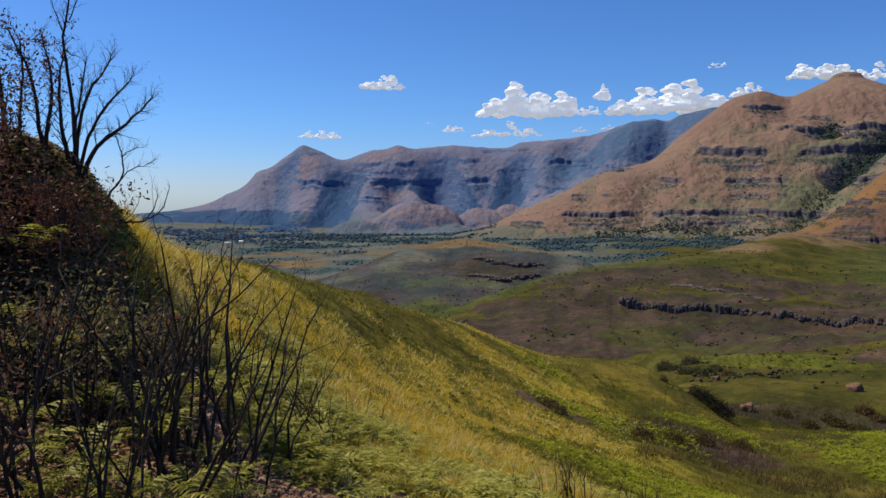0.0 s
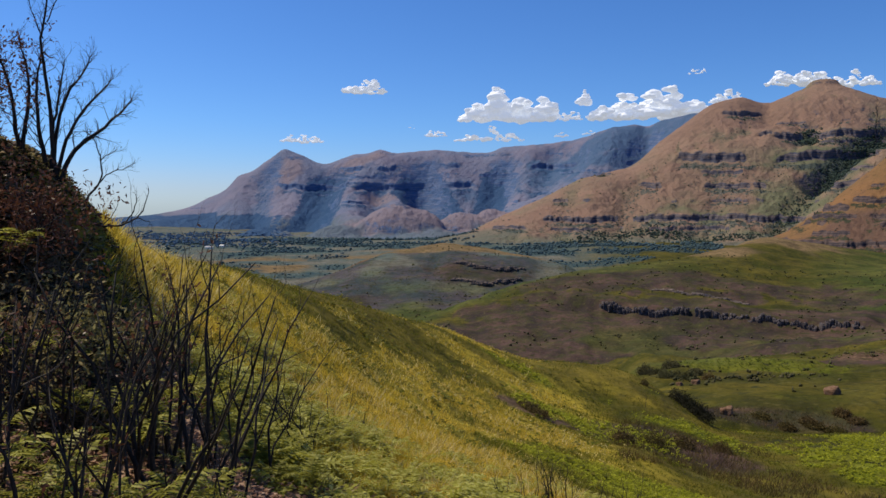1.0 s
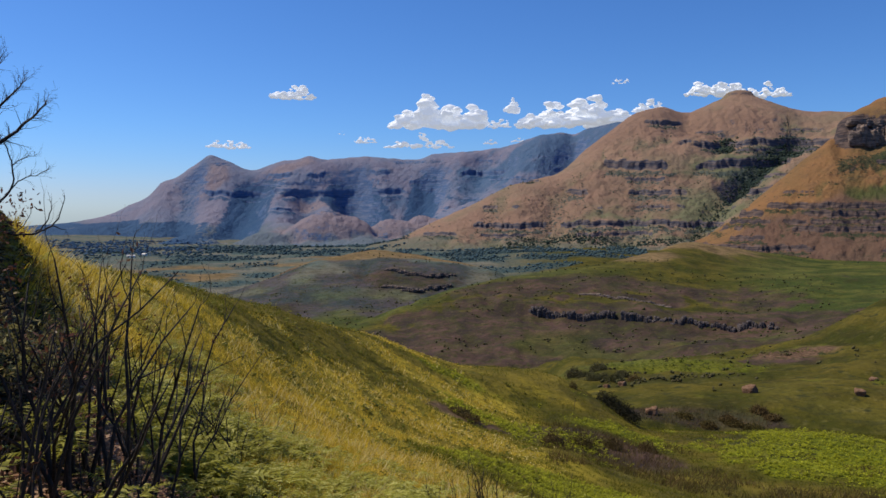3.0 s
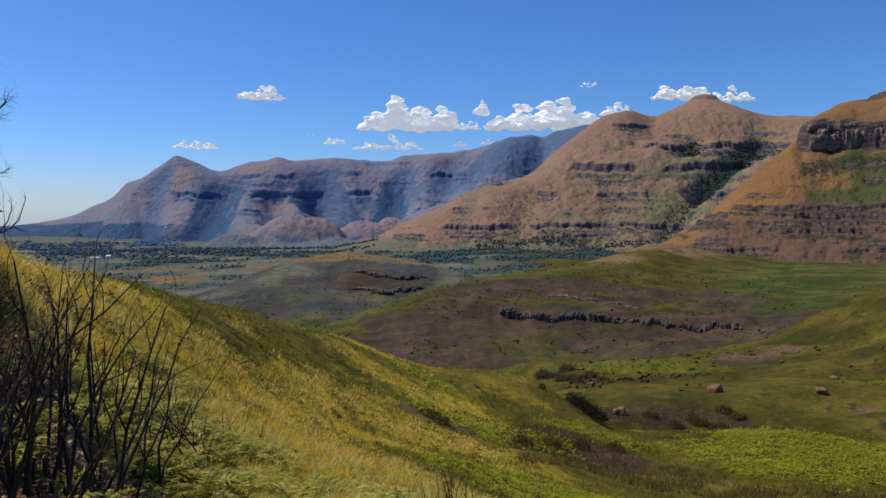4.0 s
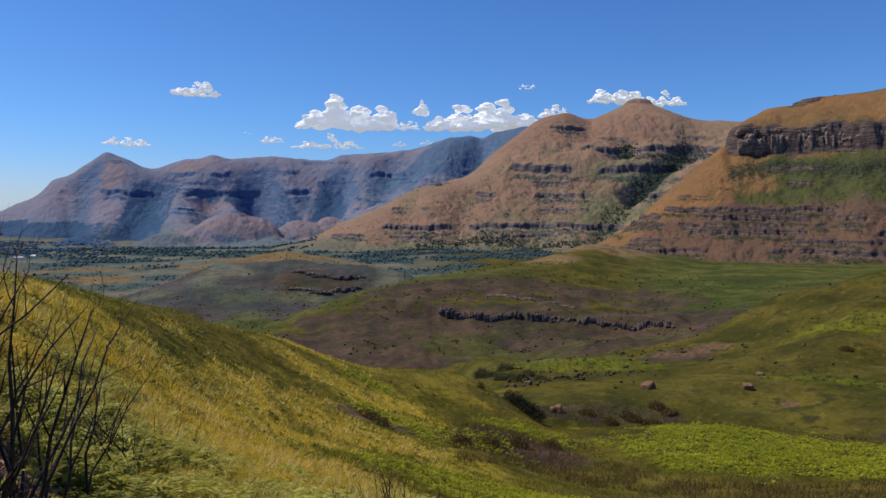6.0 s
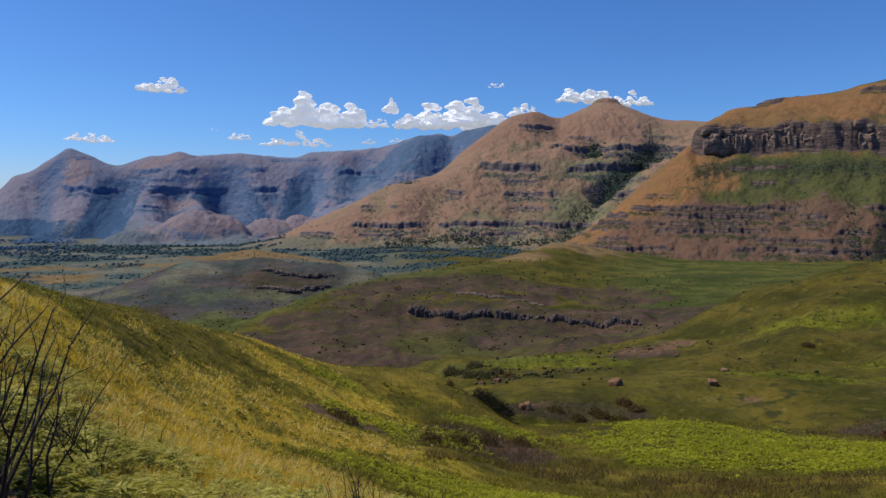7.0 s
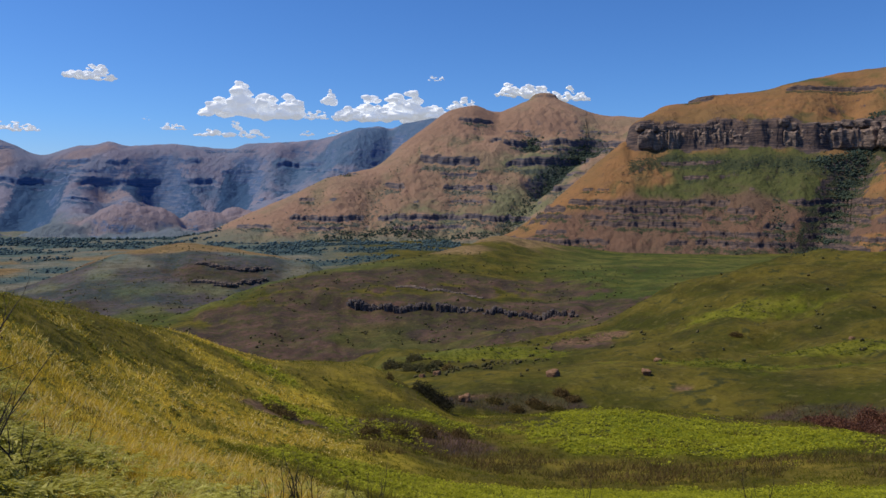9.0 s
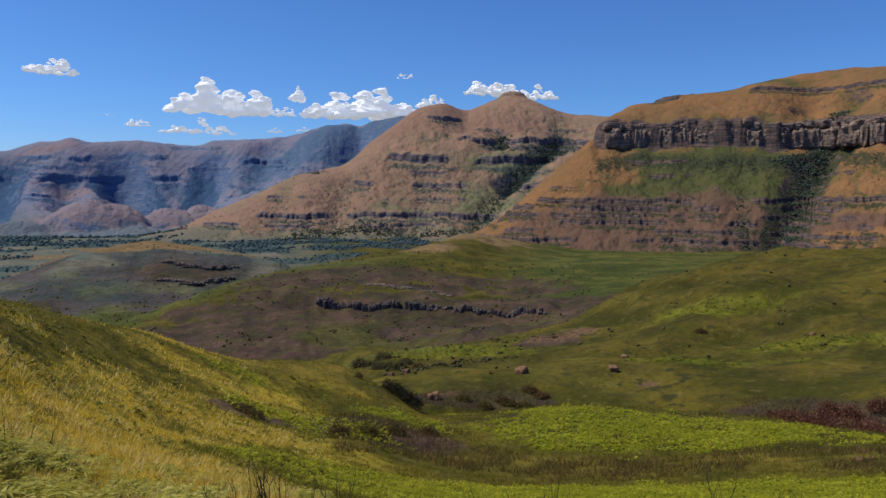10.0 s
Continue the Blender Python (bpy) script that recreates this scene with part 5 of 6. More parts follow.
# ---- ferns ----
def fern_frond(length, seed):
    """One arching frond with paired leaflets."""
    g = np.random.default_rng(seed)
    bld = Build()
    steps = 15
    pts = []
    for i in range(steps + 1):
        t = i / steps
        pts.append(Vector((0.03 * math.sin(3 * t + seed), length * (0.95 * t - 0.12 * t * t), length * (0.75 * t - 0.72 * t * t))))
    bld.tube(pts, [0.005 * (1 - 0.8 * i / steps) + 0.001 for i in range(steps + 1)], 3)
    for i in range(3, steps):
        t = i / steps
        reach_ = length * 0.34 * math.sin(math.pi * min(1.0, 0.22 + 0.8 * t)) * (1.05 - 0.75 * t) * g.uniform(0.85, 1.1)
        for s in (-1, 1):
            p = pts[i]
            out = Vector((s, 0.45, -0.12 + g.normal(0, 0.12))).normalized()
            along_ = Vector((0, 1, 0.1)) * length * 0.030
            verts, faces, cuts = [], [], 4
            for k in range(cuts + 1):
                w = (1 - k / cuts) * 0.9 + 0.06
                q = p + out * reach_ * k / cuts - Vector((0, 0, 0.12 * reach_ * (k / cuts) ** 2))
                jag = 1.0 if k % 2 == 0 else 0.55
                verts += [q - along_ * w * jag, q + along_ * w * jag]
            for k in range(cuts):
                faces.append((2 * k, 2 * k + 1, 2 * k + 3, 2 * k + 2))
            bld.add(verts, faces)
    return bld.mesh("frond", FERN)


FRONDS = [fern_frond(q, i) for i, q in enumerate((0.55, 0.65, 0.75, 0.6, 0.85))]


def fern(bearing, r, size, seed):
    g = np.random.default_rng(seed)
    root = new("fern")
    root.matrix_world = Matrix.Translation(spot(bearing, r, -0.06)) @ Matrix.Diagonal((size, size, size, 1))
    turn = g.uniform(0, 360)
    for k in range(int(g.integers(5, 9))):
        ob = part("frond", FRONDS[int(g.integers(5))], None, root)
        ob.matrix_basis = pose(0, 0, 0.12, 0, 0, turn + k * 52 + g.uniform(-18, 18)) @ pose(0, 0, 0, g.uniform(-5, 32))
    return tagged(root, "pale green bracken fern with arching fronds among grass", "fern", "ferns on the near slope")


for i in range(88):
    near_b, near_r = float(rng.uniform(-22, -1)), float(rng.uniform(8.4, 13.5))
    if i % 4 == 0 or near_b > -5 or near_r > 11.0:
        fern(near_b, near_r, float(rng.uniform(0.4, 0.8)), 300 + i)
for i, (bb, rr_) in enumerate([(-29.5, 6.6), (-27.0, 6.2), (-24.5, 6.0), (-21.0, 6.8), (-17.5, 6.9), (-15.0, 6.7), (-26.0, 8.4), (-28.6, 9.2), (-23.4, 8.6), (-19.0, 8.2), (-21.6, 9.6), (-5.2, 10.6), (-3.0, 11.6), (-30.3, 5.4), (-28.4, 5.2), (-26.4, 5.6), (-23.6, 5.3), (-20.2, 5.5), (-18.0, 5.9), (-22.4, 7.4), (-25.4, 7.4), (-28.0, 7.9), (-16.4, 6.2), (-19.6, 7.4), (-30.0, 8.2)]):
    fern(bb, rr_, 0.85 if i % 2 else 0.65, 420 + i)


# ---- burnt shrubs and the bare tree ----
def twigs(bld, start, way, length, thick, level, g, up=0.25):
    """A crooked twig with side twigs."""
    steps = 5 if level else 7
    pts, p, d = [Vector(start)], Vector(start), Vector(way).normalized()
    for k in range(steps):
        d = (d + Vector(g.normal(0, 0.19, 3)) + Vector((0, 0, up * 0.22))).normalized()
        p = p + d * length / steps
        pts.append(p.copy())
    bld.tube(pts, [thick * (1 - 0.75 * k / steps) for k in range(steps + 1)], 5 if thick > 0.008 else 3)
    if level <= 0:
        return pts
    for k in range(2, steps + 1):
        if g.random() < 0.85:
            out = Vector(g.normal(0, 1, 3))
            out = (out - d * out.dot(d)).normalized()
            w = ((pts[k] - pts[k - 1]).normalized() + out * g.uniform(0.5, 1.1) + Vector((0, 0, up))).normalized()
            twigs(bld, pts[k], w, length * g.uniform(0.35, 0.6) * (1.05 - 0.6 * k / steps), max(thick * (1 - 0.75 * k / steps) * 0.7, 0.0014), level - 1, g, up)
    return pts


def leaf_cluster(bld, where, n, spread, size, g):
    for k in range(n):
        p = Vector(where) + Vector(g.normal(0, spread, 3))
        a, c = Vector(g.normal(0, 1, 3)).normalized(), Vector(g.normal(0, 1, 3)).normalized()
        s = size * g.uniform(0.6, 1.3)
        bld.add([p, p + (a * 0.5 + c * 0.25) * s, p + a * s, p + (a * 0.5 - c * 0.25) * s], [(0, 1, 2, 3)])


def shrub(bearing, r, tall, stems, seed, level=2, leaves=0):
    g = np.random.default_rng(seed)
    root = new("burnt_shrub")
    root.location = spot(bearing, r, 0.05)
    ends = []
    for k in range(stems):
        bld = Build()
        t = g.uniform(0, 2 * math.pi)
        lean = g.uniform(0.04, 0.26)
        way = Vector((math.cos(t) * lean, math.sin(t) * lean, 1))
        pts = twigs(bld, (0.05 * math.cos(t) * stems, 0.05 * math.sin(t) * stems, 0), way, tall * g.uniform(0.7, 1.0), 0.004 + 0.0078 * tall * g.uniform(0.6, 1.2), level, g, 0.5)
        stem = part("stem", bld, BARK, root)
        if leaves and k < 3:
            lb = Build()
            for q in range(leaves):
                leaf_cluster(lb, pts[int(g.integers(2, len(pts)))] + Vector(g.normal(0, 0.12, 3)), 12, 0.05, 0.05, g)
            tagged(part("foliage", lb, RUST, stem, "withered red-brown leaves"), kind="stuff")
    return tagged(root, "charred leafless shrub with thin upright black stems", "shrub", "burnt shrubs on the slope")


for row in ((-18.8, 6.6, 2.28, 5, 500, 2, 3),
            (-16.7, 6.9, 2.37, 4, 501, 2, 0),
            (-19.9, 7.2, 2.08, 3, 502, 2, 4),
            (-20.4, 5.6, 1.79, 3, 503, 2, 0),
            (-25.8, 5.2, 1.74, 4, 504, 2, 2),
            (-28.6, 5.0, 1.50, 3, 505, 2, 2),
            (-29.7, 5.6, 1.67, 3, 506, 2, 3),
            (-23.4, 6.2, 1.73, 3, 507, 2, 0),
            (-27.2, 7.0, 1.63, 4, 508, 2, 3),
            (-15.1, 8.2, 2.19, 2, 509, 2, 0),
            (-13.5, 8.8, 2.18, 2, 510, 2, 0),
            (-12.1, 9.8, 2.11, 2, 511, 2, 0),
            (-9.1, 11.5, 1.92, 2, 512, 2, 0),
            (-9.6, 12.4, 1.15, 4, 513, 2, 0),
            (-7.6, 15.5, 0.9, 3, 514, 2, 0),
            (-11.4, 12.0, 1.5, 4, 515, 2, 0),
            (8.7, 13.0, 0.95, 5, 516, 2, 0),
            (9.9, 13.0, 1.20, 2, 517, 1, 0),
            (7.7, 12.6, 0.64, 4, 518, 2, 0),
            (15.2, 14.5, 1.10, 4, 519, 2, 0),
            (6.2, 12.6, 0.41, 3, 520, 1, 0),
            (-4.6, 19.0, 0.9, 3, 521, 1, 0),
            (26.7, 15.0, 1.49, 4, 522, 2, 0),
            (31.5, 17.0, 1.89, 2, 523, 2, 0),
            (28.5, 15.5, 1.46, 3, 524, 1, 0),
            (5.8, 11.5, 0.71, 4, 525, 2, 0),
            (15.0, 13.5, 0.95, 3, 526, 2, 0),
            (44.0, 24.0, 2.05, 5, 527, 2, 0),
            (47.9, 24.0, 1.93, 4, 528, 2, 0),
            (-6.6, 17.0, 0.8, 3, 529, 2, 0),
            (16.5, 88.3, 1.9, 3, 530, 1, 0),
            (-8.7, 12.2, 1.05, 3, 531, 2, 0),
            (10.7, 13.0, 1.11, 3, 532, 2, 0),
            (12.0, 12.0, 0.80, 4, 533, 2, 0),
            (32.3, 15.5, 1.44, 4, 534, 2, 0),
            (-18.2, 6.7, 2.43, 2, 535, 2, 2),
            (-19.3, 6.9, 2.28, 2, 536, 2, 4),
            (-24.7, 4.8, 1.45, 3, 537, 2, 0),
            (-22.4, 5.0, 1.34, 2, 538, 2, 0),
            (-17.1, 6.0, 0.97, 3, 539, 1, 0),
            (-21.3, 6.3, 2.15, 3, 540, 2, 1),
            (-28.9, 6.4, 2.05, 4, 544, 2, 1),
            (-16.2, 7.6, 2.0, 3, 546, 2, 1),
            (-14.2, 7.6, 1.6, 3, 548, 2, 0),
            (-30.2, 6.9, 2.1, 4, 549, 2, 2)):
    shrub(*row)


def limb(bld, pts, thick, g, level=2, twig=0.7, up=0.4, from_=0.25, every=1.0):
    """A limb through given places, with twigs from part of the way on."""
    pts = [Vector((q[0], g.normal(0, 0.05), q[1])) if len(q) == 2 else Vector(q) for q in pts]
    fine_pts = []
    for i in range(len(pts) - 1):
        p0, p1, p2, p3 = pts[max(i - 1, 0)], pts[i], pts[i + 1], pts[min(i + 2, len(pts) - 1)]
        for k in range(4):
            t = k / 4
            q = 0.5 * (2 * p1 + (p2 - p0) * t + (2 * p0 - 5 * p1 + 4 * p2 - p3) * t * t + (3 * p1 - p0 - 3 * p2 + p3) * t ** 3)
            fine_pts.append(q + Vector(g.normal(0, 0.006, 3)))
    fine_pts.append(pts[-1])
    n = len(fine_pts)
    bld.tube(fine_pts, [thick * (1 - 0.82 * i / n) for i in range(n)], 6)
    for i in range(int(n * from_), n):
        for again in range(3 if every > 2 else 2 if every > 1 else 1):
            if g.random() < every:
                d = (fine_pts[i] - fine_pts[i - 1]).normalized()
                out = Vector((g.normal(0, 1), g.normal(0, 0.7), g.normal(0, 1))).normalized()
                twigs(bld, fine_pts[i], d + out * 0.8 + Vector((0, 0, up)), twig * g.uniform(0.4, 1.0) * (1 - 0.4 * i / n), max(0.003, thick * 0.26 * (1 - 0.6 * i / n)), level, g, up * 0.6)
    return fine_pts


def bare_tree(bearing, r, limbs, label, name="bare_tree", seed=5, leaves=()):
    """A leafless tree; each limb as rows of metres to the right of and above its foot."""
    g = np.random.default_rng(seed)
    root = new(name)
    root.matrix_world = Matrix.Translation(spot(bearing, r, 0.1)) @ pose(0, 0, 0, 0, 0, -bearing)
    course = []
    for pts, thick, level, twig, up, from_, every in limbs:
        bld = Build()
        course += limb(bld, pts, 0.68 * thick, g, level, 0.85 * twig, up, from_, 1.5 * every)
        part("limb", bld, BARK, root)
    for x0, z0, wide, high, n in leaves:
        lb = Build()
        for k in range(n):
            aim = Vector((x0 + g.normal(0, wide), 0, z0 + g.normal(0, high)))
            close = min(course, key=lambda c: (c.x - aim.x) ** 2 + (c.z - aim.z) ** 2)
            leaf_cluster(lb, close + Vector(g.normal(0, 0.09, 3)), 6, 0.05, 0.06, g)
        tagged(part("foliage", lb, RUST, root, "withered red-brown leaves"), kind="stuff")
    return tagged(root, label, "tree")


# limbs: course, thickness, twig levels, twig length, lift, bare share, twigs per knot
bare_tree(-26.0, 12.0, [
    ([(0.05, 0.0), (0.02, 0.8), (-0.04, 1.5), (-0.08, 2.0), (0.0, 2.5), (-0.05, 3.05)], 0.05, 2, 0.6, 0.1, 0.4, 0.8),
    ([(0.0, 2.2), (0.12, 2.55), (0.24, 2.75), (0.3, 3.0)], 0.014, 1, 0.35, 0.2, 0.2, 0.8),
    ([(-0.05, 2.0), (-0.2, 2.4), (-0.32, 2.8)], 0.014, 1, 0.35, 0.2, 0.2, 0.8),
    ([(0.12, 0.0), (0.3, 0.45), (0.62, 0.72), (0.9, 1.0), (1.08, 1.22)], 0.055, 2, 0.62, 0.12, 0.25, 1.6),
    ([(0.05, 0.0), (0.2, 0.6), (0.42, 1.0), (0.66, 1.3), (0.82, 1.5)], 0.045, 2, 0.6, 0.12, 0.25, 1.6),
    ([(0.02, 0.0), (0.1, 0.8), (0.24, 1.25), (0.42, 1.55), (0.55, 1.8)], 0.045, 2, 0.6, 0.12, 0.3, 1.6),
    ([(0.0, 0.0), (0.04, 0.7), (0.12, 1.2), (0.2, 1.7)], 0.045, 2, 0.6, 0.15, 0.3, 1.4),
    ([(0.0, 0.0), (-0.12, 0.6), (-0.16, 1.2), (-0.1, 1.75)], 0.06, 2, 0.6, 0.15, 0.3, 1.4),
    ([(-0.35, 0.0), (-0.42, 0.7), (-0.5, 1.4), (-0.75, 2.0)], 0.06, 2, 0.6, 0.2, 0.3, 1.4),
    ([(-0.4, 0.0), (-0.3, 0.8), (-0.25, 1.4), (-0.35, 1.95)], 0.055, 2, 0.6, 0.2, 0.3, 1.4),
    ([(-0.8, 0.0), (-0.85, 0.9), (-0.95, 1.7), (-1.0, 2.1)], 0.06, 2, 0.6, 0.2, 0.3, 1.4),
    ([(-0.7, 0.0), (-0.65, 0.7), (-0.6, 1.4), (-0.62, 1.9)], 0.05, 2, 0.5, 0.2, 0.3, 1.2),
], "bare charred many-stemmed tree on top of the bank", leaves=[(-0.8, 1.6, 0.22, 0.35, 130), (-0.35, 1.6, 0.25, 0.3, 90), (-0.9, 0.3, 0.25, 0.3, 90), (-1.0, 0.9, 0.2, 0.5, 90)])
bare_tree(-24.3, 12.4, [
    ([(0.0, 0.0), (0.12, 0.28), (0.27, 0.48), (0.30, 0.8), (0.22, 1.05), (0.1, 1.25)], 0.03, 1, 0.4, 0.3, 0.5, 0.8),
    ([(0.2, 0.4), (0.4, 0.62), (0.62, 0.7), (0.75, 0.78)], 0.016, 1, 0.35, 0.3, 0.3, 0.8),
    ([(0.28, 0.8), (0.4, 0.9), (0.6, 0.98)], 0.012, 1, 0.35, 0.4, 0.3, 0.8),
], "thin dead sapling leaning out from the bank", "dead_sapling", 8)
bare_tree(-23.5, 12.8, [
    ([(-0.15, 0.1), (0.15, 0.02), (0.4, 0.05), (0.62, 0.15), (0.74, 0.32), (0.8, 0.62)], 0.032, 1, 0.3, 0.2, 0.5, 0.5),
    ([(0.4, 0.05), (0.55, 0.2), (0.62, 0.45), (0.6, 0.55)], 0.018, 1, 0.25, 0.3, 0.4, 0.6),
    ([(0.1, 0.03), (0.25, 0.15), (0.36, 0.4)], 0.014, 1, 0.25, 0.3, 0.4, 0.6),
    ([(0.62, 0.15), (0.8, 0.08), (0.84, 0.0)], 0.012, 0, 0.2, -0.3, 0.5, 0.5),
], "dead crooked branch reaching out from the bank", "dead_sapling", 9)


def leafy_bush(bearing, r, wide, tall, n, seed, material, label):
    g = np.random.default_rng(seed)
    root = new("bush")
    root.location = spot(bearing, r, 0.05)
    for k in range(5):
        bld = Build()
        pts = twigs(bld, (g.normal(0, 0.1), g.normal(0, 0.1), 0), Vector((g.normal(0, 0.5), g.normal(0, 0.5), 1)), tall, 0.014, 1, g, 0.4)
        stem = part("stem", bld, BARK, root)
        lb = Build()
        for q in range(n // 5):
            c = pts[int(g.integers(1, len(pts)))] + Vector((g.normal(0, wide * 0.3), g.normal(0, wide * 0.3), g.normal(0, tall * 0.15)))
            leaf_cluster(lb, c, 5, 0.05, 0.06, g)
        tagged(part("foliage", lb, material, stem), kind="stuff")
    return tagged(root, label, "bush")


leafy_bush(-29.4, 9.2, 1.0, 1.1, 460, 61, RUST, "bush with withered red-brown leaves on the bank")
leafy_bush(-27.6, 9.8, 0.8, 0.7, 320, 62, RUST, "low bush with withered red-brown leaves on the bank")
leafy_bush(-30.8, 10.4, 0.9, 1.3, 420, 63, RUST, "tall bush with withered red-brown leaves on the bank")
leafy_bush(-28.2, 7.6, 0.9, 0.9, 300, 64, LITTER, "dark leafy bush in the shade of the bank")
leafy_bush(-25.0, 8.6, 0.9, 0.8, 300, 65, LITTER, "dark leafy bush in the shade of the bank")
leafy_bush(-22.6, 9.4, 0.8, 0.7, 260, 66, LITTER, "dark leafy bush at the foot of the bank")


def heath_bush(bearing, r, wide, tall, material, label, seed):
    """A dense low bush of short twiggy clumps."""
    g = np.random.default_rng(seed)
    bld = Build()
    for k in range(420):
        t, d = g.uniform(0, 2 * math.pi), math.sqrt(g.random()) * wide * 0.55
        p = Vector((d * math.cos(t), d * math.sin(t), g.uniform(0.0, 1.0) * tall * (1.05 - (d / wide / 0.6) ** 2) * g.uniform(0.7, 1.1)))
        leaf_cluster(bld, p, 5, 0.06 * wide, min(0.10 * wide, 0.0023 * r), g)
    ob = new("bush", bld.mesh("bush", material))
    ob.location = spot(bearing, r, 0.05)
    return tagged(ob, label, "bush", "low bushes of the gully")


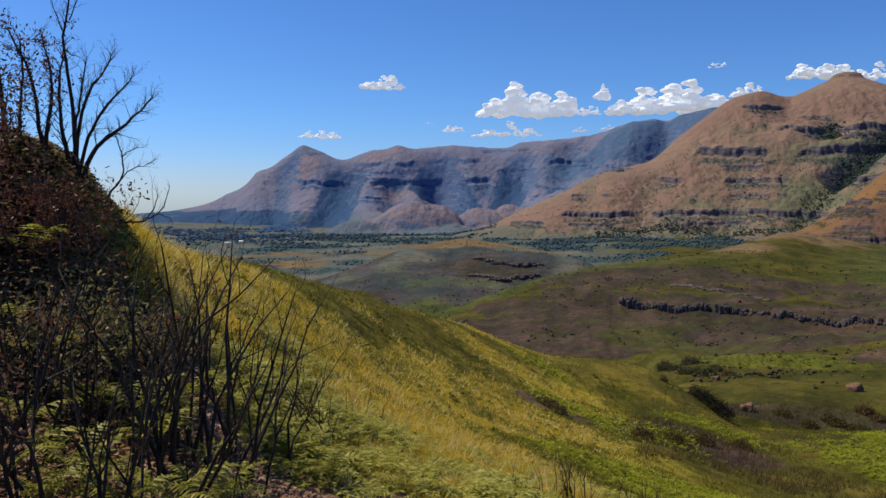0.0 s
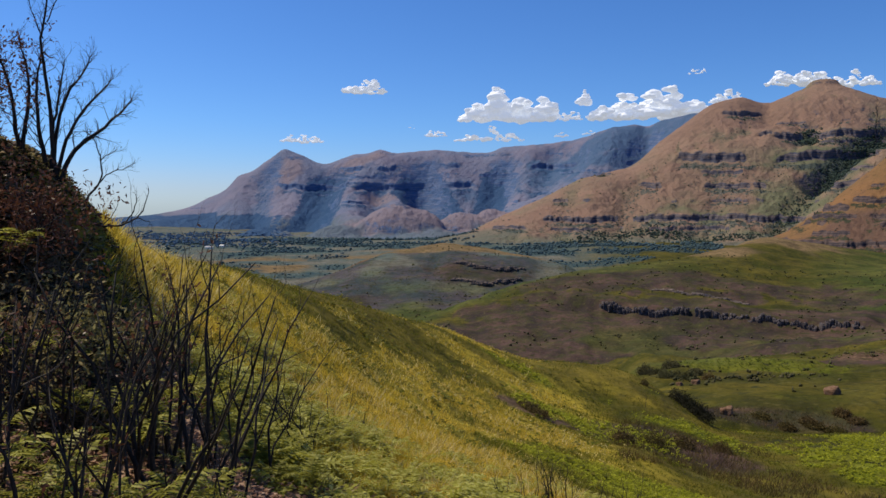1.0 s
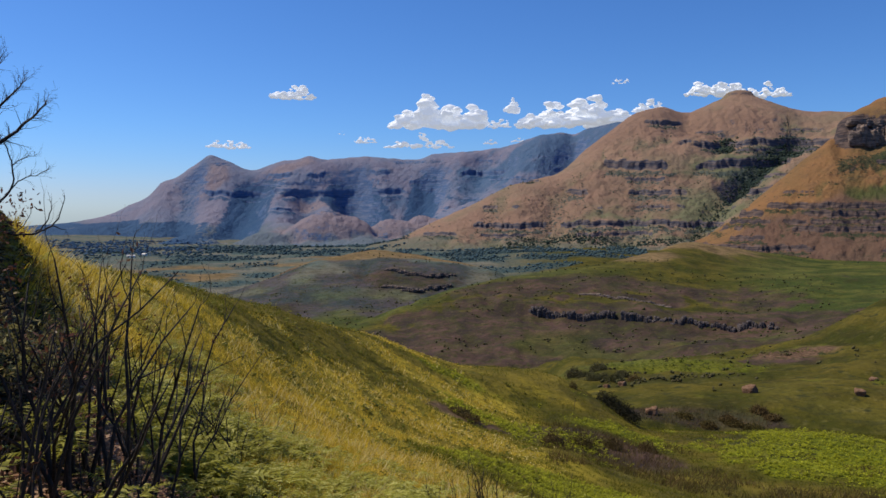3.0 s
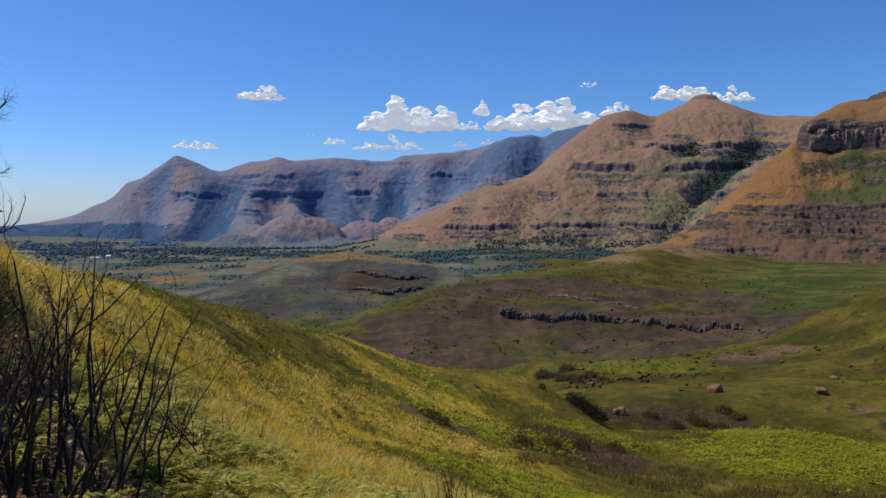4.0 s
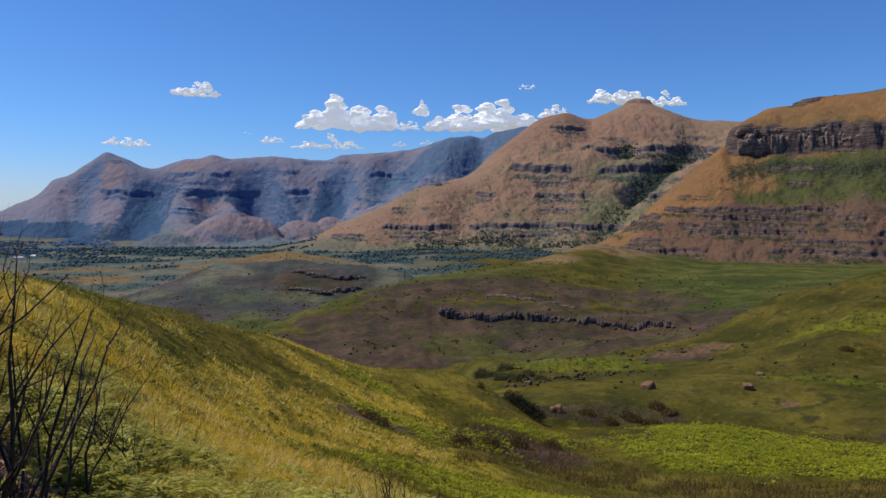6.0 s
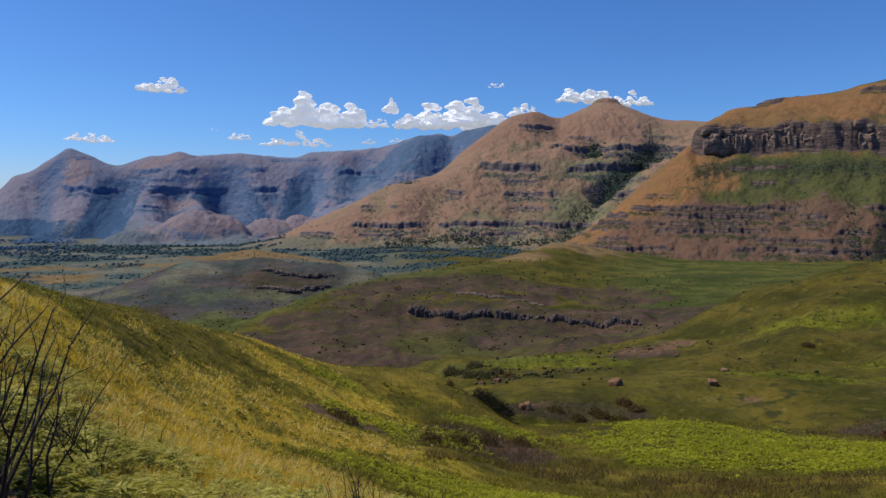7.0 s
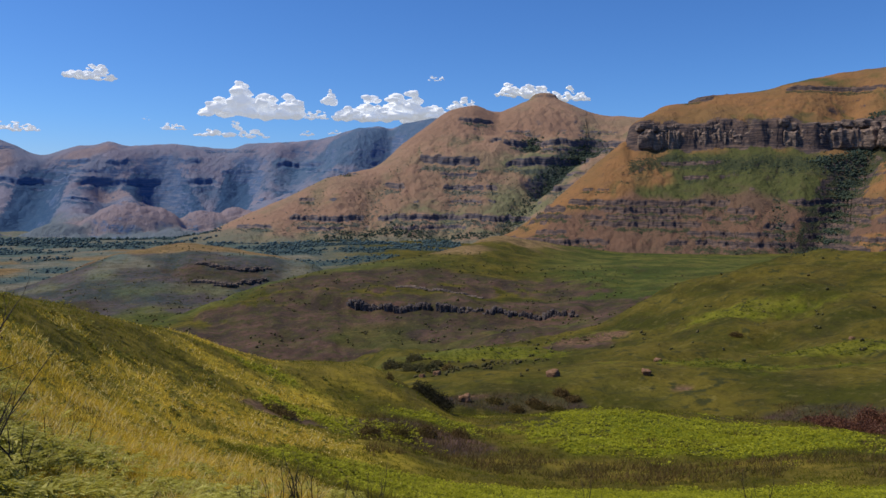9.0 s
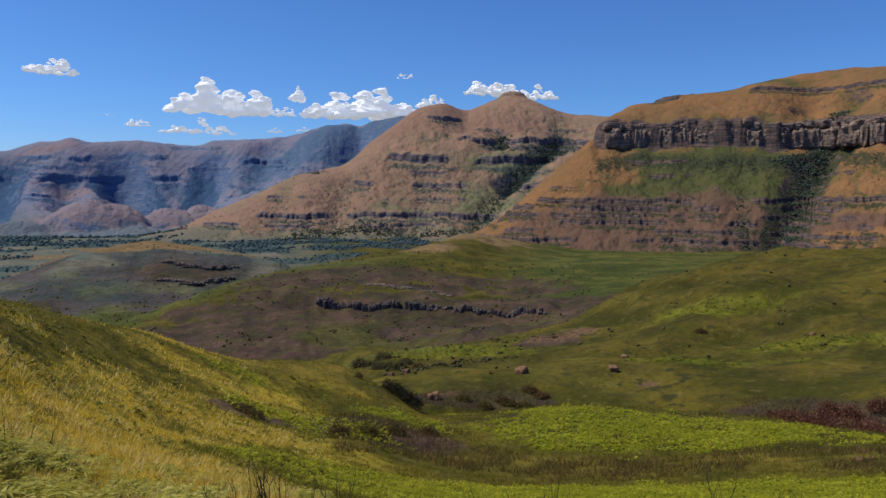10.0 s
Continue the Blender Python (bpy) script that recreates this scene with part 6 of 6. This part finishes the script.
# near-black bushes at the spur's end stand in for a shaded hollow
for i, row in enumerate([(19.3, 99.5, 2.8, 2.2, SHADE_TWIGS, "dense dark bush at the end of the spur"),
                         (18.8, 101, 2.4, 1.8, SHADE_TWIGS, "dense dark bush at the end of the spur"),
                         (16.5, 100, 1.0, 1.2, HEATH, "small dark bush on the grassy spur"),
                         (19.3, 72, 2.0, 1.2, HEATH, "brown heath bush beside the gully"),
                         (17.1, 68, 2.0, 1.2, HEATH, "brown heath bush beside the gully"),
                         (15.0, 66, 1.8, 1.2, HEATH, "brown heath bush beside the gully"),
                         (21.9, 76, 1.8, 1.0, HEATH, "brown heath bush beside the gully"),
                         (7.7, 65, 2.0, 0.6, HEATH, "low brown heath patch on the grassy slope"),
                         (8.6, 64, 1.8, 0.6, HEATH, "low brown heath patch on the grassy slope"),
                         (50.7, 120, 3.8, 1.8, RUST, "red-brown heath bush on the gully bank"),
                         (48.7, 112, 3.2, 1.6, RUST, "red-brown heath bush on the gully bank"),
                         (52.7, 118, 3.8, 1.8, RUST, "red-brown heath bush on the gully bank"),
                         (51.4, 108, 2.4, 1.6, SCRUB, "dark green bush among red-brown heath"),
                         (46.9, 110, 2.5, 1.4, RUST, "red-brown heath bush on the gully bank"),
                         (29.6, 138, 2.6, 1.4, HEATH, "brown heath bush on the far bank"),
                         (27.5, 132, 2.4, 1.2, HEATH, "brown heath bush on the far bank"),
                         (33.1, 130, 1.2, 0.9, SCRUB, "round green bush below the far bank"),
                         (30.9, 129, 1.0, 0.8, SCRUB, "round green bush below the far bank"),
                         (17.5, 190, 4.0, 2.2, SCRUB, "dark streamside bush among rocks"),
                         (18.8, 185, 3.6, 2.0, SCRUB, "dark streamside bush among rocks"),
                         (20.1, 195, 3.2, 1.8, SCRUB, "dark streamside bush among rocks"),
                         (16.6, 200, 4.2, 2.4, SCRUB, "dark streamside bush among rocks"),
                         (18.1, 178, 3.6, 2.0, SCRUB, "dark streamside bush among rocks"),
                         (19.6, 182, 4.0, 2.4, SCRUB, "dark streamside bush among rocks"),
                         (21.0, 188, 3.0, 1.6, HEATH, "brown streamside bush among rocks"),
                         (18.4, 205, 4.4, 2.6, SCRUB, "dark streamside bush among rocks"),
                         (19.9, 98.5, 3.2, 2.3, SHADE_TWIGS, "dense dark bush at the end of the spur"),
                         (20.5, 97.5, 3.0, 2.0, SHADE_TWIGS, "dense dark bush at the end of the spur"),
                         (41.9, 215, 3.0, 1.0, HEATH, "low brown heath patch on the green hill"),
                         (48.0, 116, 3.9, 2.0, RUST, "red-brown heath bush on the gully bank"),
                         (49.4, 118, 3.5, 1.5, RUST, "red-brown heath bush on the gully bank"),
                         (50.2, 112, 4.4, 1.6, RUST, "red-brown heath bush on the gully bank"),
                         (51.7, 121, 3.0, 1.8, RUST, "red-brown heath bush on the gully bank"),
                         (52.4, 111, 4.8, 2.1, RUST, "red-brown heath bush on the gully bank"),
                         (53.3, 108, 3.6, 2.1, RUST, "red-brown heath bush on the gully bank"),
                         (51.1, 104, 4.9, 1.6, RUST, "red-brown heath bush on the gully bank"),
                         (49.4, 104, 3.9, 2.1, RUST, "red-brown heath bush on the gully bank"),
                         (48.0, 106, 3.4, 1.9, RUST, "red-brown heath bush on the gully bank"),
                         (52.8, 102, 3.4, 1.5, RUST, "red-brown heath bush on the gully bank"),
                         (50.4, 122, 3.0, 2.2, RUST, "red-brown heath bush on the gully bank"),
                         (53.4, 122, 3.2, 1.6, RUST, "red-brown heath bush on the gully bank"),
                         (27.9, 131, 3.0, 1.0, HEATH, "brown heath bush on the far bank"),
                         (29.2, 130, 3.1, 0.9, HEATH, "brown heath bush on the far bank"),
                         (24.5, 130, 2.6, 0.9, HEATH, "brown heath bush on the far bank"),
                         (30.5, 136, 2.6, 0.9, HEATH, "brown heath bush on the far bank"),
                         (26.2, 128, 2.4, 1.2, HEATH, "brown heath bush on the far bank")]):
    heath_bush(*row, 700 + i)


# ---- a farm far down the valley ----
WHITE = Mat("whitewash").colour((0.75, 0.74, 0.7))
TIN = Mat("tin_roof", 0.5, 0.4).colour((0.5, 0.48, 0.46))


def farmhouse(bearing, r, long, deep, tall, turn):
    root = new("farmhouse")
    root.matrix_world = Matrix.Translation(spot(bearing, r, 0.3)) @ pose(0, 0, 0, 0, 0, turn)
    x, y = long / 2, deep / 2
    bld = Build()
    bld.add([(-x, -y, 0), (x, -y, 0), (x, y, 0), (-x, y, 0), (-x, -y, tall), (x, -y, tall), (x, y, tall), (-x, y, tall), (-x, 0, tall + deep * 0.3), (x, 0, tall + deep * 0.3)],
            [(0, 1, 5, 4), (1, 2, 6, 9, 5), (2, 3, 7, 6), (3, 0, 4, 8, 7)])
    part("wall", bld, WHITE, root, smooth_=False)
    bld = Build()
    x, y, h = x + 0.5, y + 0.6, deep * 0.3
    low = tall - 0.6 * 2 * h / deep
    bld.add([(-x, -y, low), (x, -y, low), (x, 0, tall + h), (-x, 0, tall + h), (x, y, low), (-x, y, low), (-x, -y, low + 0.2), (x, -y, low + 0.2), (x, 0, tall + h + 0.2), (-x, 0, tall + h + 0.2), (x, y, low + 0.2), (-x, y, low + 0.2)],
            [(0, 1, 2, 3), (3, 2, 4, 5), (6, 7, 8, 9), (9, 8, 10, 11), (0, 1, 7, 6), (5, 4, 10, 11)])
    part("roof", bld, TIN, root, "pale corrugated metal roof", False)
    return tagged(root, "small white farmhouse with a pale metal roof", "house", "farm buildings in the valley")


for row in ((-15.9, 1700, 16, 8, 3.2, 10), (-15.0, 1750, 10, 7, 3.0, -20), (1.9, 1330, 9, 6, 2.8, 30)):
    farmhouse(*row)
